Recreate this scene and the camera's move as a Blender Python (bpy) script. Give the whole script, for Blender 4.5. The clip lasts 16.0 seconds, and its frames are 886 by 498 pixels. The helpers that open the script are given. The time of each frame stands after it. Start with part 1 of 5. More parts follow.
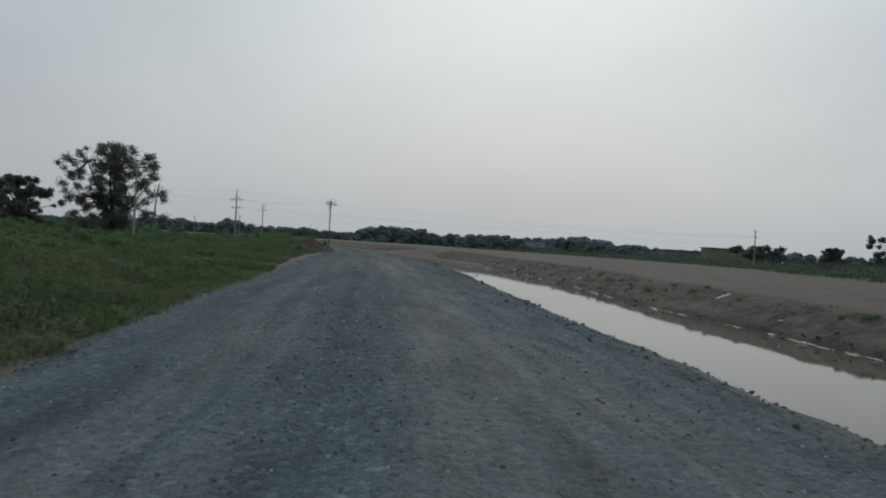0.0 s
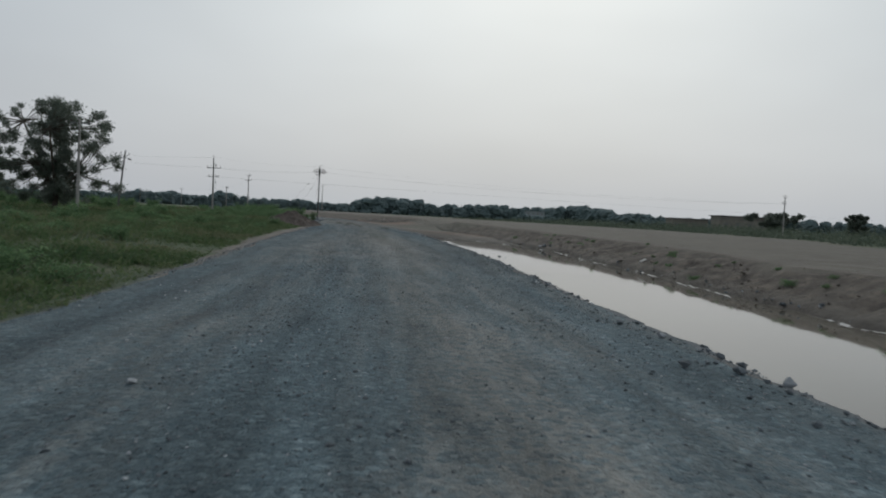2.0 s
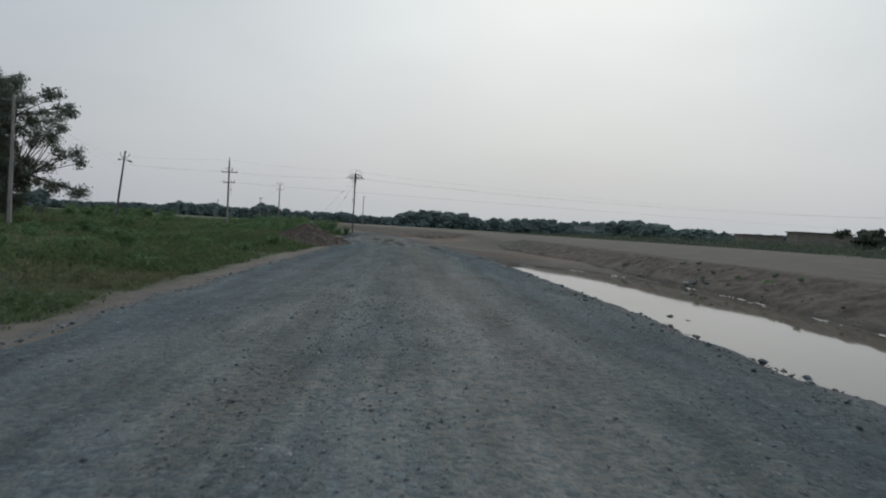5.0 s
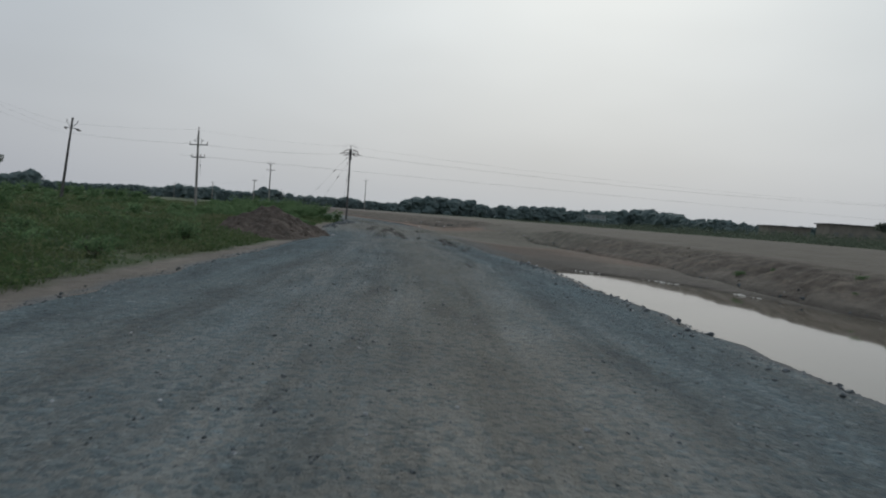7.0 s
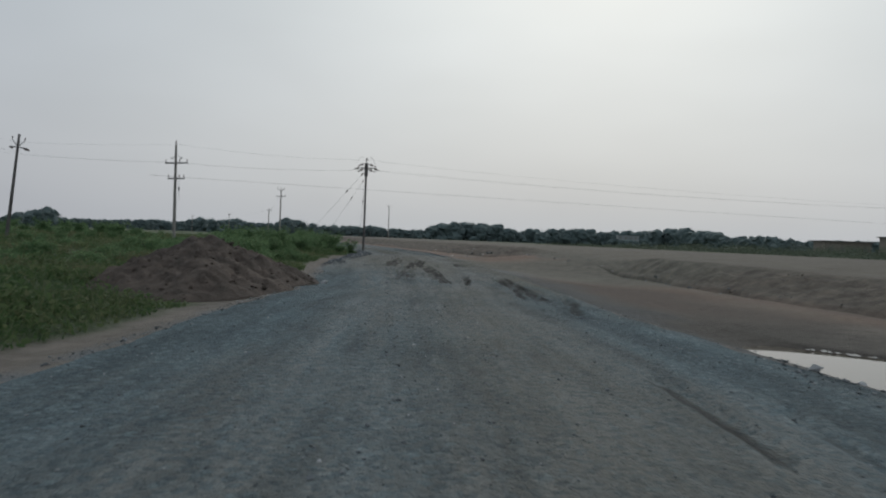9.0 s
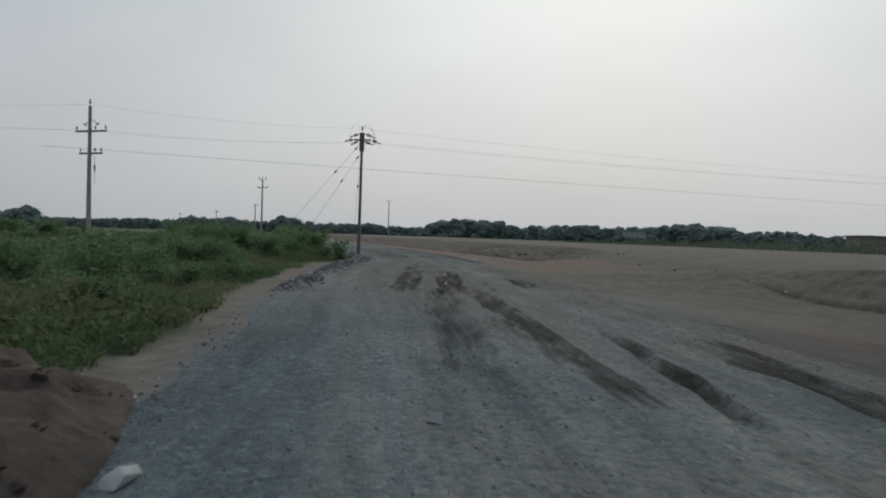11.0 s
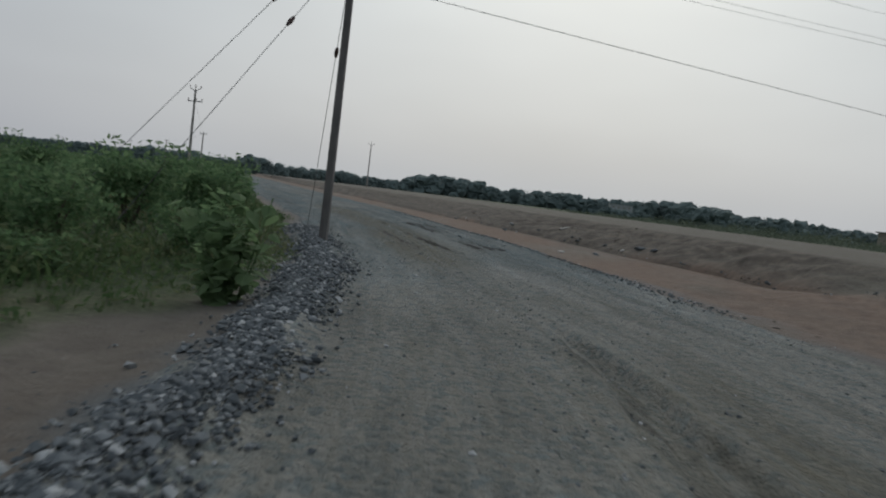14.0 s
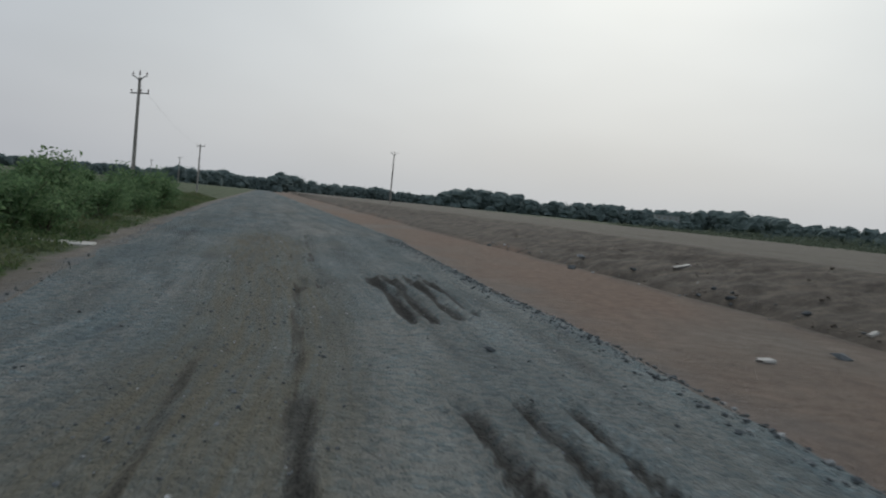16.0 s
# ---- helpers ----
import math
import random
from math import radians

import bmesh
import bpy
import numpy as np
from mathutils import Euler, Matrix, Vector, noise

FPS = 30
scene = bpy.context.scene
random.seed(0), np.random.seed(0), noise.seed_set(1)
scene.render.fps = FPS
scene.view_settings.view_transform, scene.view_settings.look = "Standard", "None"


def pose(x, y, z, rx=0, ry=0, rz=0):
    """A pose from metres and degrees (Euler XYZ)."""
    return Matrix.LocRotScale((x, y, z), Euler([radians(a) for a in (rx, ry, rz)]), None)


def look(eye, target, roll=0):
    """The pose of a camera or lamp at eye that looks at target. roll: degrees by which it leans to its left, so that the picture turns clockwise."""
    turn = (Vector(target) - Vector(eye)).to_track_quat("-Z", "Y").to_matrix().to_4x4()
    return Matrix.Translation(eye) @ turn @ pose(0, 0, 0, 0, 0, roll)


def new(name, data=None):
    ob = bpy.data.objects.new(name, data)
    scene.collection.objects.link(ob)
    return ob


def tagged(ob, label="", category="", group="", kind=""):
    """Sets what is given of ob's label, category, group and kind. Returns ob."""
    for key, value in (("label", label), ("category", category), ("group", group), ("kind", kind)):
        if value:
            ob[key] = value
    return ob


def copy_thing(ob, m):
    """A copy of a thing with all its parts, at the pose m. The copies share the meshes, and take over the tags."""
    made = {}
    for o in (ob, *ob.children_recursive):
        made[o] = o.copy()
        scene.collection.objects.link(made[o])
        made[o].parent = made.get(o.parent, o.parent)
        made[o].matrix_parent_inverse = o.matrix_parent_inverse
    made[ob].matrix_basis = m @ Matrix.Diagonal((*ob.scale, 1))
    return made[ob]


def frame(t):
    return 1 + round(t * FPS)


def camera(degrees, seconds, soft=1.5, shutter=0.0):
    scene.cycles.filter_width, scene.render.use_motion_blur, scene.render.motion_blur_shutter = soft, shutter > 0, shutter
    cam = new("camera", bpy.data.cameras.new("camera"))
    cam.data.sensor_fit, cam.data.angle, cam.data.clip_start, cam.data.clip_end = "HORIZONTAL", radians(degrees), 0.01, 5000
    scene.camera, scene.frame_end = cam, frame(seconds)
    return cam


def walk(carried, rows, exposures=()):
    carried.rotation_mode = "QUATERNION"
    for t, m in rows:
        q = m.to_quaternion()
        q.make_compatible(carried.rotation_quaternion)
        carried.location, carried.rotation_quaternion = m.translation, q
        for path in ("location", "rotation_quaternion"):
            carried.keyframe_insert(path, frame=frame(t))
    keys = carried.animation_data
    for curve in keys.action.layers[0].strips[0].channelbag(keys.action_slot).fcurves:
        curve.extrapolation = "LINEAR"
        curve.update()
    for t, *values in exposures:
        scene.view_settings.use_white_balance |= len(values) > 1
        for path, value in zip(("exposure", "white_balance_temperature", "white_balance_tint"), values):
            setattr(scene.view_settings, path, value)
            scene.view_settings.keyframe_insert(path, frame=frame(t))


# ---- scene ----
cam = camera(60.1, 16.0, soft=2.0, shutter=0.15)
PATH = [
    (0, (1.24, 16.008, 1.379), (1.202, 18.008, 1.37), 3.56),
    (0.5, (1.016, 19.292, 1.369), (0.943, 21.291, 1.355), 3.02),
    (1, (0.618, 22.293, 1.377), (0.562, 24.291, 1.299), 3.95),
    (1.5, (0.48, 24.924, 1.41), (0.375, 26.921, 1.397), 2.39),
    (2, (0.203, 28.199, 1.4), (0.178, 30.197, 1.315), 2.94),
    (2.5, (-0.098, 31.609, 1.371), (-0.15, 33.607, 1.309), 2.54),
    (3, (-0.639, 34.433, 1.376), (-0.733, 36.43, 1.303), 3.95),
    (5.5, (-2.331, 50.707, 1.462), (-2.475, 52.701, 1.409), 3.2),
    (6, (-2.729, 54.309, 1.421), (-2.858, 56.304, 1.362), 3.5),
    (6.5, (-3.135, 58.125, 1.409), (-3.251, 60.119, 1.318), 3.1),
    (7, (-3.574, 61.936, 1.407), (-3.726, 63.928, 1.317), 4.0),
    (7.5, (-4.095, 65.777, 1.426), (-4.274, 67.767, 1.351), 3.1),
    (8, (-4.726, 69.734, 1.414), (-4.917, 71.721, 1.303), 3.0),
    (8.5, (-5.347, 73.694, 1.43), (-5.496, 75.689, 1.403), 3.5),
    (9, (-6.072, 77.538, 1.386), (-6.295, 79.525, 1.36), 2.2),
    (9.5, (-6.775, 81.541, 1.371), (-7.043, 83.521, 1.308), 2.0),
    (10, (-7.602, 85.882, 1.376), (-7.849, 87.866, 1.367), 1.8),
    (12.5, (-13.219, 108.906, 1.333), (-13.422, 110.894, 1.256), 2.0),
    (13, (-14.331, 113.918, 1.315), (-14.546, 115.906, 1.252), 2.0),
    (13.5, (-15.294, 119.012, 1.32), (-15.417, 121.007, 1.267), 4.6),
    (14, (-16.119, 123.946, 1.355), (-16.25, 125.937, 1.215), 6.9),
    (14.5, (-16.251, 128.645, 1.437), (-16.273, 130.629, 1.19), 5.5),
    (15, (-15.98, 133.053, 1.453), (-15.972, 135.051, 1.386), 6.6),
    (15.5, (-16.139, 137.541, 1.516), (-16.181, 139.54, 1.462), 4.2),
    (16, (-16.957, 141.928, 1.484), (-17.192, 143.911, 1.371), 5.6),
]
walk(cam, [(t, look(eye, target, roll)) for t, eye, target, roll in PATH],
     exposures=[(0, -0.1, 6200, 6), (3, 0.1, 6250, 7), (8, 0.02, 6250, 7), (10, 0.05, 6350, 7), (13.5, 0.08, 6350, 7), (14, 0.0, 6350, 7), (14.5, 0.24, 6350, 7), (15, 0.12, 6350, 7), (16, 0.13, 6350, 7)])

# ---- light ----
SUN_AZ, SUN_EL = radians(6), radians(36)      # to the right of straight ahead, behind haze
world = bpy.data.worlds.new("overcast_sky")
scene.world = world
world.use_nodes = True
wn, wl = world.node_tree.nodes, world.node_tree.links
wn.clear()
w_out = wn.new("ShaderNodeOutputWorld")
w_bg = wn.new("ShaderNodeBackground")
w_sky = wn.new("ShaderNodeTexSky")
w_sky.sky_type = "NISHITA"
w_sky.sun_disc = False
w_sky.sun_elevation, w_sky.sun_rotation = SUN_EL, SUN_AZ
w_sky.dust_density, w_sky.air_density, w_sky.ozone_density = 6.0, 1.2, 1.0
w_gain = wn.new("ShaderNodeVectorMath")
w_gain.operation = "SCALE"
w_gain.inputs["Scale"].default_value = 0.55
wl.new(w_sky.outputs[0], w_gain.inputs[0])
w_tc = wn.new("ShaderNodeTexCoord")
w_dot = wn.new("ShaderNodeVectorMath")
w_dot.operation = "DOT_PRODUCT"
w_dot.inputs[1].default_value = (math.sin(SUN_AZ) * math.cos(SUN_EL), math.cos(SUN_AZ) * math.cos(SUN_EL), math.sin(SUN_EL))
wl.new(w_tc.outputs["Generated"], w_dot.inputs[0])
w_glow = wn.new("ShaderNodeValToRGB")          # cloud layer, brighter round the hidden sun
w_glow.color_ramp.elements[0].position, w_glow.color_ramp.elements[0].color = 0.0, (4.5, 4.75, 5.15, 1)
w_glow.color_ramp.elements[1].position, w_glow.color_ramp.elements[1].color = 1.0, (7.9, 8.2, 8.1, 1)
for at_, col_ in ((0.62, (4.75, 4.95, 5.28, 1)), (0.84, (5.8, 6.0, 6.14, 1)), (0.95, (7.1, 7.35, 7.36, 1))):
    e_ = w_glow.color_ramp.elements.new(at_)
    e_.color = col_
wl.new(w_dot.outputs["Value"], w_glow.inputs[0])
w_map = wn.new("ShaderNodeMapping")
w_map.inputs["Scale"].default_value = (1.6, 1.6, 4.5)
wl.new(w_tc.outputs["Generated"], w_map.inputs[0])
w_noise = wn.new("ShaderNodeTexNoise")
w_noise.inputs["Scale"].default_value, w_noise.inputs["Detail"].default_value = 1.3, 3.0
wl.new(w_map.outputs[0], w_noise.inputs["Vector"])
w_var = wn.new("ShaderNodeMapRange")
w_var.inputs["To Min"].default_value, w_var.inputs["To Max"].default_value = 0.86, 1.14
wl.new(w_noise.outputs["Fac"], w_var.inputs["Value"])
w_cloud = wn.new("ShaderNodeVectorMath")
w_cloud.operation = "SCALE"
wl.new(w_glow.outputs["Color"], w_cloud.inputs[0])
wl.new(w_var.outputs[0], w_cloud.inputs["Scale"])
w_sep = wn.new("ShaderNodeSeparateXYZ")
wl.new(w_tc.outputs["Generated"], w_sep.inputs[0])
w_tone = wn.new("ShaderNodeValToRGB")          # hazy warm horizon, cooler overhead
w_tone.color_ramp.elements[0].position, w_tone.color_ramp.elements[0].color = 0.0, (1.03, 1.0, 1.0, 1)
w_tone.color_ramp.elements[1].position, w_tone.color_ramp.elements[1].color = 0.4, (0.965, 1.0, 1.03, 1)
wl.new(w_sep.outputs["Z"], w_tone.inputs[0])
w_toned = wn.new("ShaderNodeVectorMath")
w_toned.operation = "MULTIPLY"
wl.new(w_cloud.outputs[0], w_toned.inputs[0])
wl.new(w_tone.outputs["Color"], w_toned.inputs[1])
w_mix = wn.new("ShaderNodeMix")
w_mix.data_type = "RGBA"
w_mix.inputs["Factor"].default_value = 0.85
wl.new(w_gain.outputs[0], w_mix.inputs["A"])
wl.new(w_toned.outputs[0], w_mix.inputs["B"])
wl.new(w_mix.outputs["Result"], w_bg.inputs["Color"])
w_bg.inputs["Strength"].default_value = 0.1
wl.new(w_bg.outputs[0], w_out.inputs["Surface"])

sun = new("sun", bpy.data.lights.new("sun", "SUN"))
sun.data.energy, sun.data.angle, sun.data.color = 0.5, radians(18), (1.0, 0.95, 0.88)
sun.matrix_world = look((0, 0, 50), (-math.sin(SUN_AZ) * 50, -math.cos(SUN_AZ) * 50, 50 - 50 * math.tan(SUN_EL)))


# ---- materials ----
def material(name, rough=0.9, metal=0.0, spec=0.3):
    m = bpy.data.materials.new(name)
    m.use_nodes = True
    b = m.node_tree.nodes["Principled BSDF"]
    b.inputs["Roughness"].default_value, b.inputs["Metallic"].default_value = rough, metal
    b.inputs["Specular IOR Level"].default_value = spec
    return m, m.node_tree.nodes, m.node_tree.links, b


def noise_node(n, l, vec, scale, detail=4.0, rough=0.6):
    t = n.new("ShaderNodeTexNoise")
    t.inputs["Scale"].default_value, t.inputs["Detail"].default_value, t.inputs["Roughness"].default_value = scale, detail, rough
    l.new(vec, t.inputs["Vector"])
    return t.outputs["Fac"]


def ramp(n, l, fac, stops):
    r = n.new("ShaderNodeValToRGB")
    els = r.color_ramp.elements
    els[0].position, els[0].color = stops[0][0], (*stops[0][1], 1)
    els[1].position, els[1].color = stops[-1][0], (*stops[-1][1], 1)
    for p, c in stops[1:-1]:
        els.new(p).color = (*c, 1)
    l.new(fac, r.inputs[0])
    return r.outputs["Color"]


def mix(n, l, fac, a, b, blend="MIX"):
    m = n.new("ShaderNodeMix")
    m.data_type, m.blend_type = "RGBA", blend
    for key, v in (("Factor", fac), ("A", a), ("B", b)):
        if isinstance(v, (int, float)):
            m.inputs[key].default_value = v
        elif isinstance(v, tuple):
            m.inputs[key].default_value = (*v, 1)
        else:
            l.new(v, m.inputs[key])
    return m.outputs["Result"]


def bump(n, l, b, height, strength, dist):
    u = n.new("ShaderNodeBump")
    u.inputs["Strength"].default_value, u.inputs["Distance"].default_value = strength, dist
    l.new(height, u.inputs["Height"])
    l.new(u.outputs[0], b.inputs["Normal"])


def attr(n, name, out="Fac"):
    a = n.new("ShaderNodeAttribute")
    a.attribute_name = name
    return a.outputs[out]


def grey(v):
    return (v, v, v)


def make_gravel():
    m, n, l, b = material("crushed_gravel", 0.95, spec=0.15)
    g = n.new("ShaderNodeNewGeometry").outputs["Position"]
    uv = n.new("ShaderNodeUVMap")
    uv.uv_map = "lane"

    def lanes(across, along, scale):
        mp = n.new("ShaderNodeMapping")
        mp.inputs["Scale"].default_value = (across, along, 1.0)
        l.new(uv.outputs[0], mp.inputs[0])
        return noise_node(n, l, mp.outputs[0], scale, 5, 0.62)

    streak, fine = lanes(1.0, 0.06, 1.3), lanes(1.0, 0.06, 8.0)
    big = noise_node(n, l, g, 0.25, 4, 0.6)
    vo = n.new("ShaderNodeTexVoronoi")
    vo.inputs["Scale"].default_value = 34.0
    l.new(g, vo.inputs["Vector"])
    cell = n.new("ShaderNodeSeparateColor")
    l.new(vo.outputs["Color"], cell.inputs[0])
    chips = ramp(n, l, cell.outputs[0], [(0.0, (0.052, 0.065, 0.076)), (0.5, (0.085, 0.102, 0.116)), (0.88, (0.12, 0.137, 0.149)), (1.0, (0.3, 0.318, 0.328))])
    grit = ramp(n, l, noise_node(n, l, g, 60, 3, 0.7), [(0.3, (0.055, 0.068, 0.078)), (0.7, (0.17, 0.19, 0.2))])
    vo2 = n.new("ShaderNodeTexVoronoi")
    vo2.inputs["Scale"].default_value = 15.0
    vo2.inputs["Randomness"].default_value = 1.0
    l.new(g, vo2.inputs["Vector"])
    cell2 = n.new("ShaderNodeSeparateColor")
    l.new(vo2.outputs["Color"], cell2.inputs[0])
    coarse = ramp(n, l, cell2.outputs[1], [(0.0, (0.042, 0.053, 0.063)), (0.4, (0.095, 0.112, 0.125)), (0.86, (0.15, 0.168, 0.18)), (1.0, (0.34, 0.355, 0.362))])
    chips = mix(n, l, 0.5, chips, coarse)
    blue = mix(n, l, 1.0, mix(n, l, 0.3, chips, grit), (0.82, 1.0, 1.03), "MULTIPLY")
    dust = ramp(n, l, noise_node(n, l, g, 16, 7, 0.75), [(0.3, (0.172, 0.169, 0.154)), (0.7, (0.302, 0.295, 0.268))])
    s1 = ramp(n, l, streak, [(0.46, grey(0.0)), (0.54, grey(1.0))])
    s2 = ramp(n, l, big, [(0.38, grey(0.0)), (0.68, grey(0.9))])
    s3 = ramp(n, l, fine, [(0.4, grey(0.0)), (0.62, grey(1.0))])
    f = mix(n, l, 0.22, mix(n, l, 0.5, s1, s2), s3)
    f = mix(n, l, attr(n, "dust"), f, (1.0, 1.0, 1.0))
    f = mix(n, l, attr(n, "fresh"), f, (0.08, 0.08, 0.08))
    patchy = ramp(n, l, noise_node(n, l, g, 5.5, 5, 0.7), [(0.33, grey(0.6)), (0.55, grey(1.0))])
    f = mix(n, l, 1.0, f, patchy, "MULTIPLY")
    showing = ramp(n, l, cell2.outputs[2], [(0.55, grey(1.0)), (0.8, grey(0.45))])      # stones standing out of the dust
    f = mix(n, l, 1.0, f, showing, "MULTIPLY")
    c = mix(n, l, f, blue, dust)
    mottle = ramp(n, l, lanes(1.0, 0.22, 1.6), [(0.32, grey(0.74)), (0.52, grey(1.0)), (0.68, grey(1.16))])
    worn = ramp(n, l, lanes(1.0, 0.03, 1.5), [(0.36, grey(0.8)), (0.5, grey(0.97)), (0.64, grey(1.14))])
    c = mix(n, l, 1.0, c, worn, "MULTIPLY")
    c = mix(n, l, 1.0, c, mottle, "MULTIPLY")
    mud = ramp(n, l, noise_node(n, l, g, 11, 6, 0.75), [(0.28, (0.018, 0.018, 0.018)), (0.5, (0.034, 0.033, 0.031)), (0.75, (0.07, 0.066, 0.06))])
    olive = ramp(n, l, noise_node(n, l, g, 9, 6, 0.75), [(0.3, (0.088, 0.083, 0.063)), (0.7, (0.172, 0.158, 0.122))])
    c = mix(n, l, mix(n, l, 0.55, attr(n, "olive"), mix(n, l, 1.0, attr(n, "olive"), s3, "MULTIPLY")), c, olive)
    torn = n.new("ShaderNodeMath")
    torn.operation = "MULTIPLY_ADD"
    l.new(fine, torn.inputs[0])
    torn.inputs[1].default_value = 0.62
    half = n.new("ShaderNodeMath")
    half.operation = "MULTIPLY"
    half.inputs[1].default_value = 0.5
    l.new(attr(n, "mud"), half.inputs[0])
    l.new(half.outputs[0], torn.inputs[2])
    c = mix(n, l, ramp(n, l, torn.outputs[0], [(0.44, grey(0.0)), (0.58, grey(0.55)), (0.78, grey(0.97))]), c, mud)
    l.new(c, b.inputs["Base Color"])
    h = mix(n, l, 0.5, noise_node(n, l, g, 20, 4, 0.7), ramp(n, l, vo.outputs["Distance"], [(0.0, grey(1.0)), (0.6, grey(0.0))]))
    h = mix(n, l, 0.25, h, ramp(n, l, vo2.outputs["Distance"], [(0.0, grey(1.0)), (0.7, grey(0.0))]))
    bump(n, l, b, h, 1.0, 0.055)
    return m


def make_soil(name, dark, light, scale=3.0, red=None):
    m, n, l, b = material(name, 0.95)
    g = n.new("ShaderNodeNewGeometry").outputs["Position"]
    c = ramp(n, l, noise_node(n, l, g, scale, 6, 0.68), [(0.3, dark), (0.7, light)])
    c = mix(n, l, ramp(n, l, noise_node(n, l, g, 0.35, 3, 0.6), [(0.4, grey(0.0)), (0.62, grey(0.45))]), c, tuple(0.75 * v for v in dark))
    if red:
        c = mix(n, l, attr(n, "red"), c, ramp(n, l, noise_node(n, l, g, scale * 1.4, 6, 0.7), [(0.3, red[0]), (0.7, red[1])]))
        gritty = ramp(n, l, noise_node(n, l, g, 40, 4, 0.7), [(0.3, (0.085, 0.098, 0.105)), (0.7, (0.2, 0.21, 0.215))])
        c = mix(n, l, attr(n, "gritty"), c, gritty)
        face = ramp(n, l, noise_node(n, l, g, 1.7, 7, 0.7), [(0.32, (0.052, 0.045, 0.039)), (0.5, (0.106, 0.09, 0.075)), (0.68, (0.178, 0.148, 0.12))])
        c = mix(n, l, attr(n, "slope"), c, face)
        flat = ramp(n, l, noise_node(n, l, g, 0.6, 6, 0.7), [(0.3, (0.104, 0.093, 0.077)), (0.7, (0.178, 0.159, 0.13))])
        c = mix(n, l, attr(n, "top"), c, flat)
        dull = ramp(n, l, noise_node(n, l, g, 2.1, 6, 0.7), [(0.3, (0.07, 0.069, 0.058)), (0.5, (0.12, 0.113, 0.092)), (0.7, (0.175, 0.158, 0.126))])
        c = mix(n, l, attr(n, "olive"), c, dull)
        wet = ramp(n, l, noise_node(n, l, g, 11, 6, 0.75), [(0.28, (0.022, 0.021, 0.02)), (0.75, (0.085, 0.079, 0.07))])
        c = mix(n, l, attr(n, "mud"), c, wet)
        turf = ramp(n, l, noise_node(n, l, g, 0.22, 5, 0.7), [(0.32, (0.05, 0.07, 0.036)), (0.5, (0.074, 0.096, 0.05)), (0.66, (0.115, 0.117, 0.07))])
        litter = ramp(n, l, noise_node(n, l, g, 13, 6, 0.8), [(0.34, grey(0.45)), (0.5, grey(1.0)), (0.68, grey(1.5))])
        c = mix(n, l, attr(n, "green"), c, mix(n, l, 1.0, turf, litter, "MULTIPLY"))
    l.new(c, b.inputs["Base Color"])
    bump(n, l, b, mix(n, l, 0.5, noise_node(n, l, g, scale * 7, 6, 0.7), noise_node(n, l, g, scale * 2, 3, 0.6)), 1.0, 0.1)
    return m


def make_leaf(name, a, c, d, scale=1.2, trans=0.25, patches=None):
    m, n, l, b = material(name, 0.75, spec=0.2)
    g = n.new("ShaderNodeNewGeometry")
    f = mix(n, l, 0.5, noise_node(n, l, g.outputs["Position"], scale, 3, 0.6), g.outputs["Random Per Island"])
    col = ramp(n, l, f, [(0.25, a), (0.5, c), (0.8, d)])
    if patches:
        drift = noise_node(n, l, g.outputs["Position"], 0.16, 5, 0.65)
        col = mix(n, l, ramp(n, l, drift, [(0.48, grey(0.0)), (0.62, grey(0.75))]), col, patches[0])
        col = mix(n, l, ramp(n, l, drift, [(0.34, grey(0.75)), (0.48, grey(0.0))]), col, patches[1])
    l.new(col, b.inputs["Base Color"])
    if trans:
        t = n.new("ShaderNodeBsdfTranslucent")
        l.new(col, t.inputs["Color"])
        s = n.new("ShaderNodeMixShader")
        s.inputs[0].default_value = trans
        l.new(b.outputs[0], s.inputs[1])
        l.new(t.outputs[0], s.inputs[2])
        l.new(s.outputs[0], n["Material Output"].inputs["Surface"])
    return m


def make_plain(name, a, c, scale=6.0, rough=0.8, metal=0.0, dist=0.004, stretch=(1, 1, 1)):
    m, n, l, b = material(name, rough, metal)
    tc = n.new("ShaderNodeTexCoord")
    mp = n.new("ShaderNodeMapping")
    mp.inputs["Scale"].default_value = stretch
    l.new(tc.outputs["Object"], mp.inputs[0])
    f = noise_node(n, l, mp.outputs[0], scale, 6, 0.65)
    l.new(ramp(n, l, f, [(0.3, a), (0.7, c)]), b.inputs["Base Color"])
    bump(n, l, b, f, 0.5, dist)
    return m


def make_stone():
    m, n, l, b = material("broken_stone", 0.9)
    g = n.new("ShaderNodeNewGeometry")
    oi = n.new("ShaderNodeObjectInfo")
    add = n.new("ShaderNodeMath")
    add.operation = "ADD"
    l.new(g.outputs["Random Per Island"], add.inputs[0])
    l.new(oi.outputs["Random"], add.inputs[1])
    fr = n.new("ShaderNodeMath")
    fr.operation = "FRACT"
    l.new(add.outputs[0], fr.inputs[0])
    c = ramp(n, l, fr.outputs[0], [(0.0, (0.045, 0.057, 0.066)), (0.5, (0.092, 0.108, 0.119)), (0.8, (0.18, 0.198, 0.21)), (0.93, (0.33, 0.345, 0.35)), (1.0, (0.58, 0.59, 0.59))])
    c = mix(n, l, 0.3, c, ramp(n, l, noise_node(n, l, g.outputs["Position"], 25, 4), [(0.3, (0.07, 0.075, 0.08)), (0.7, (0.22, 0.22, 0.215))]))
    l.new(c, b.inputs["Base Color"])
    return m


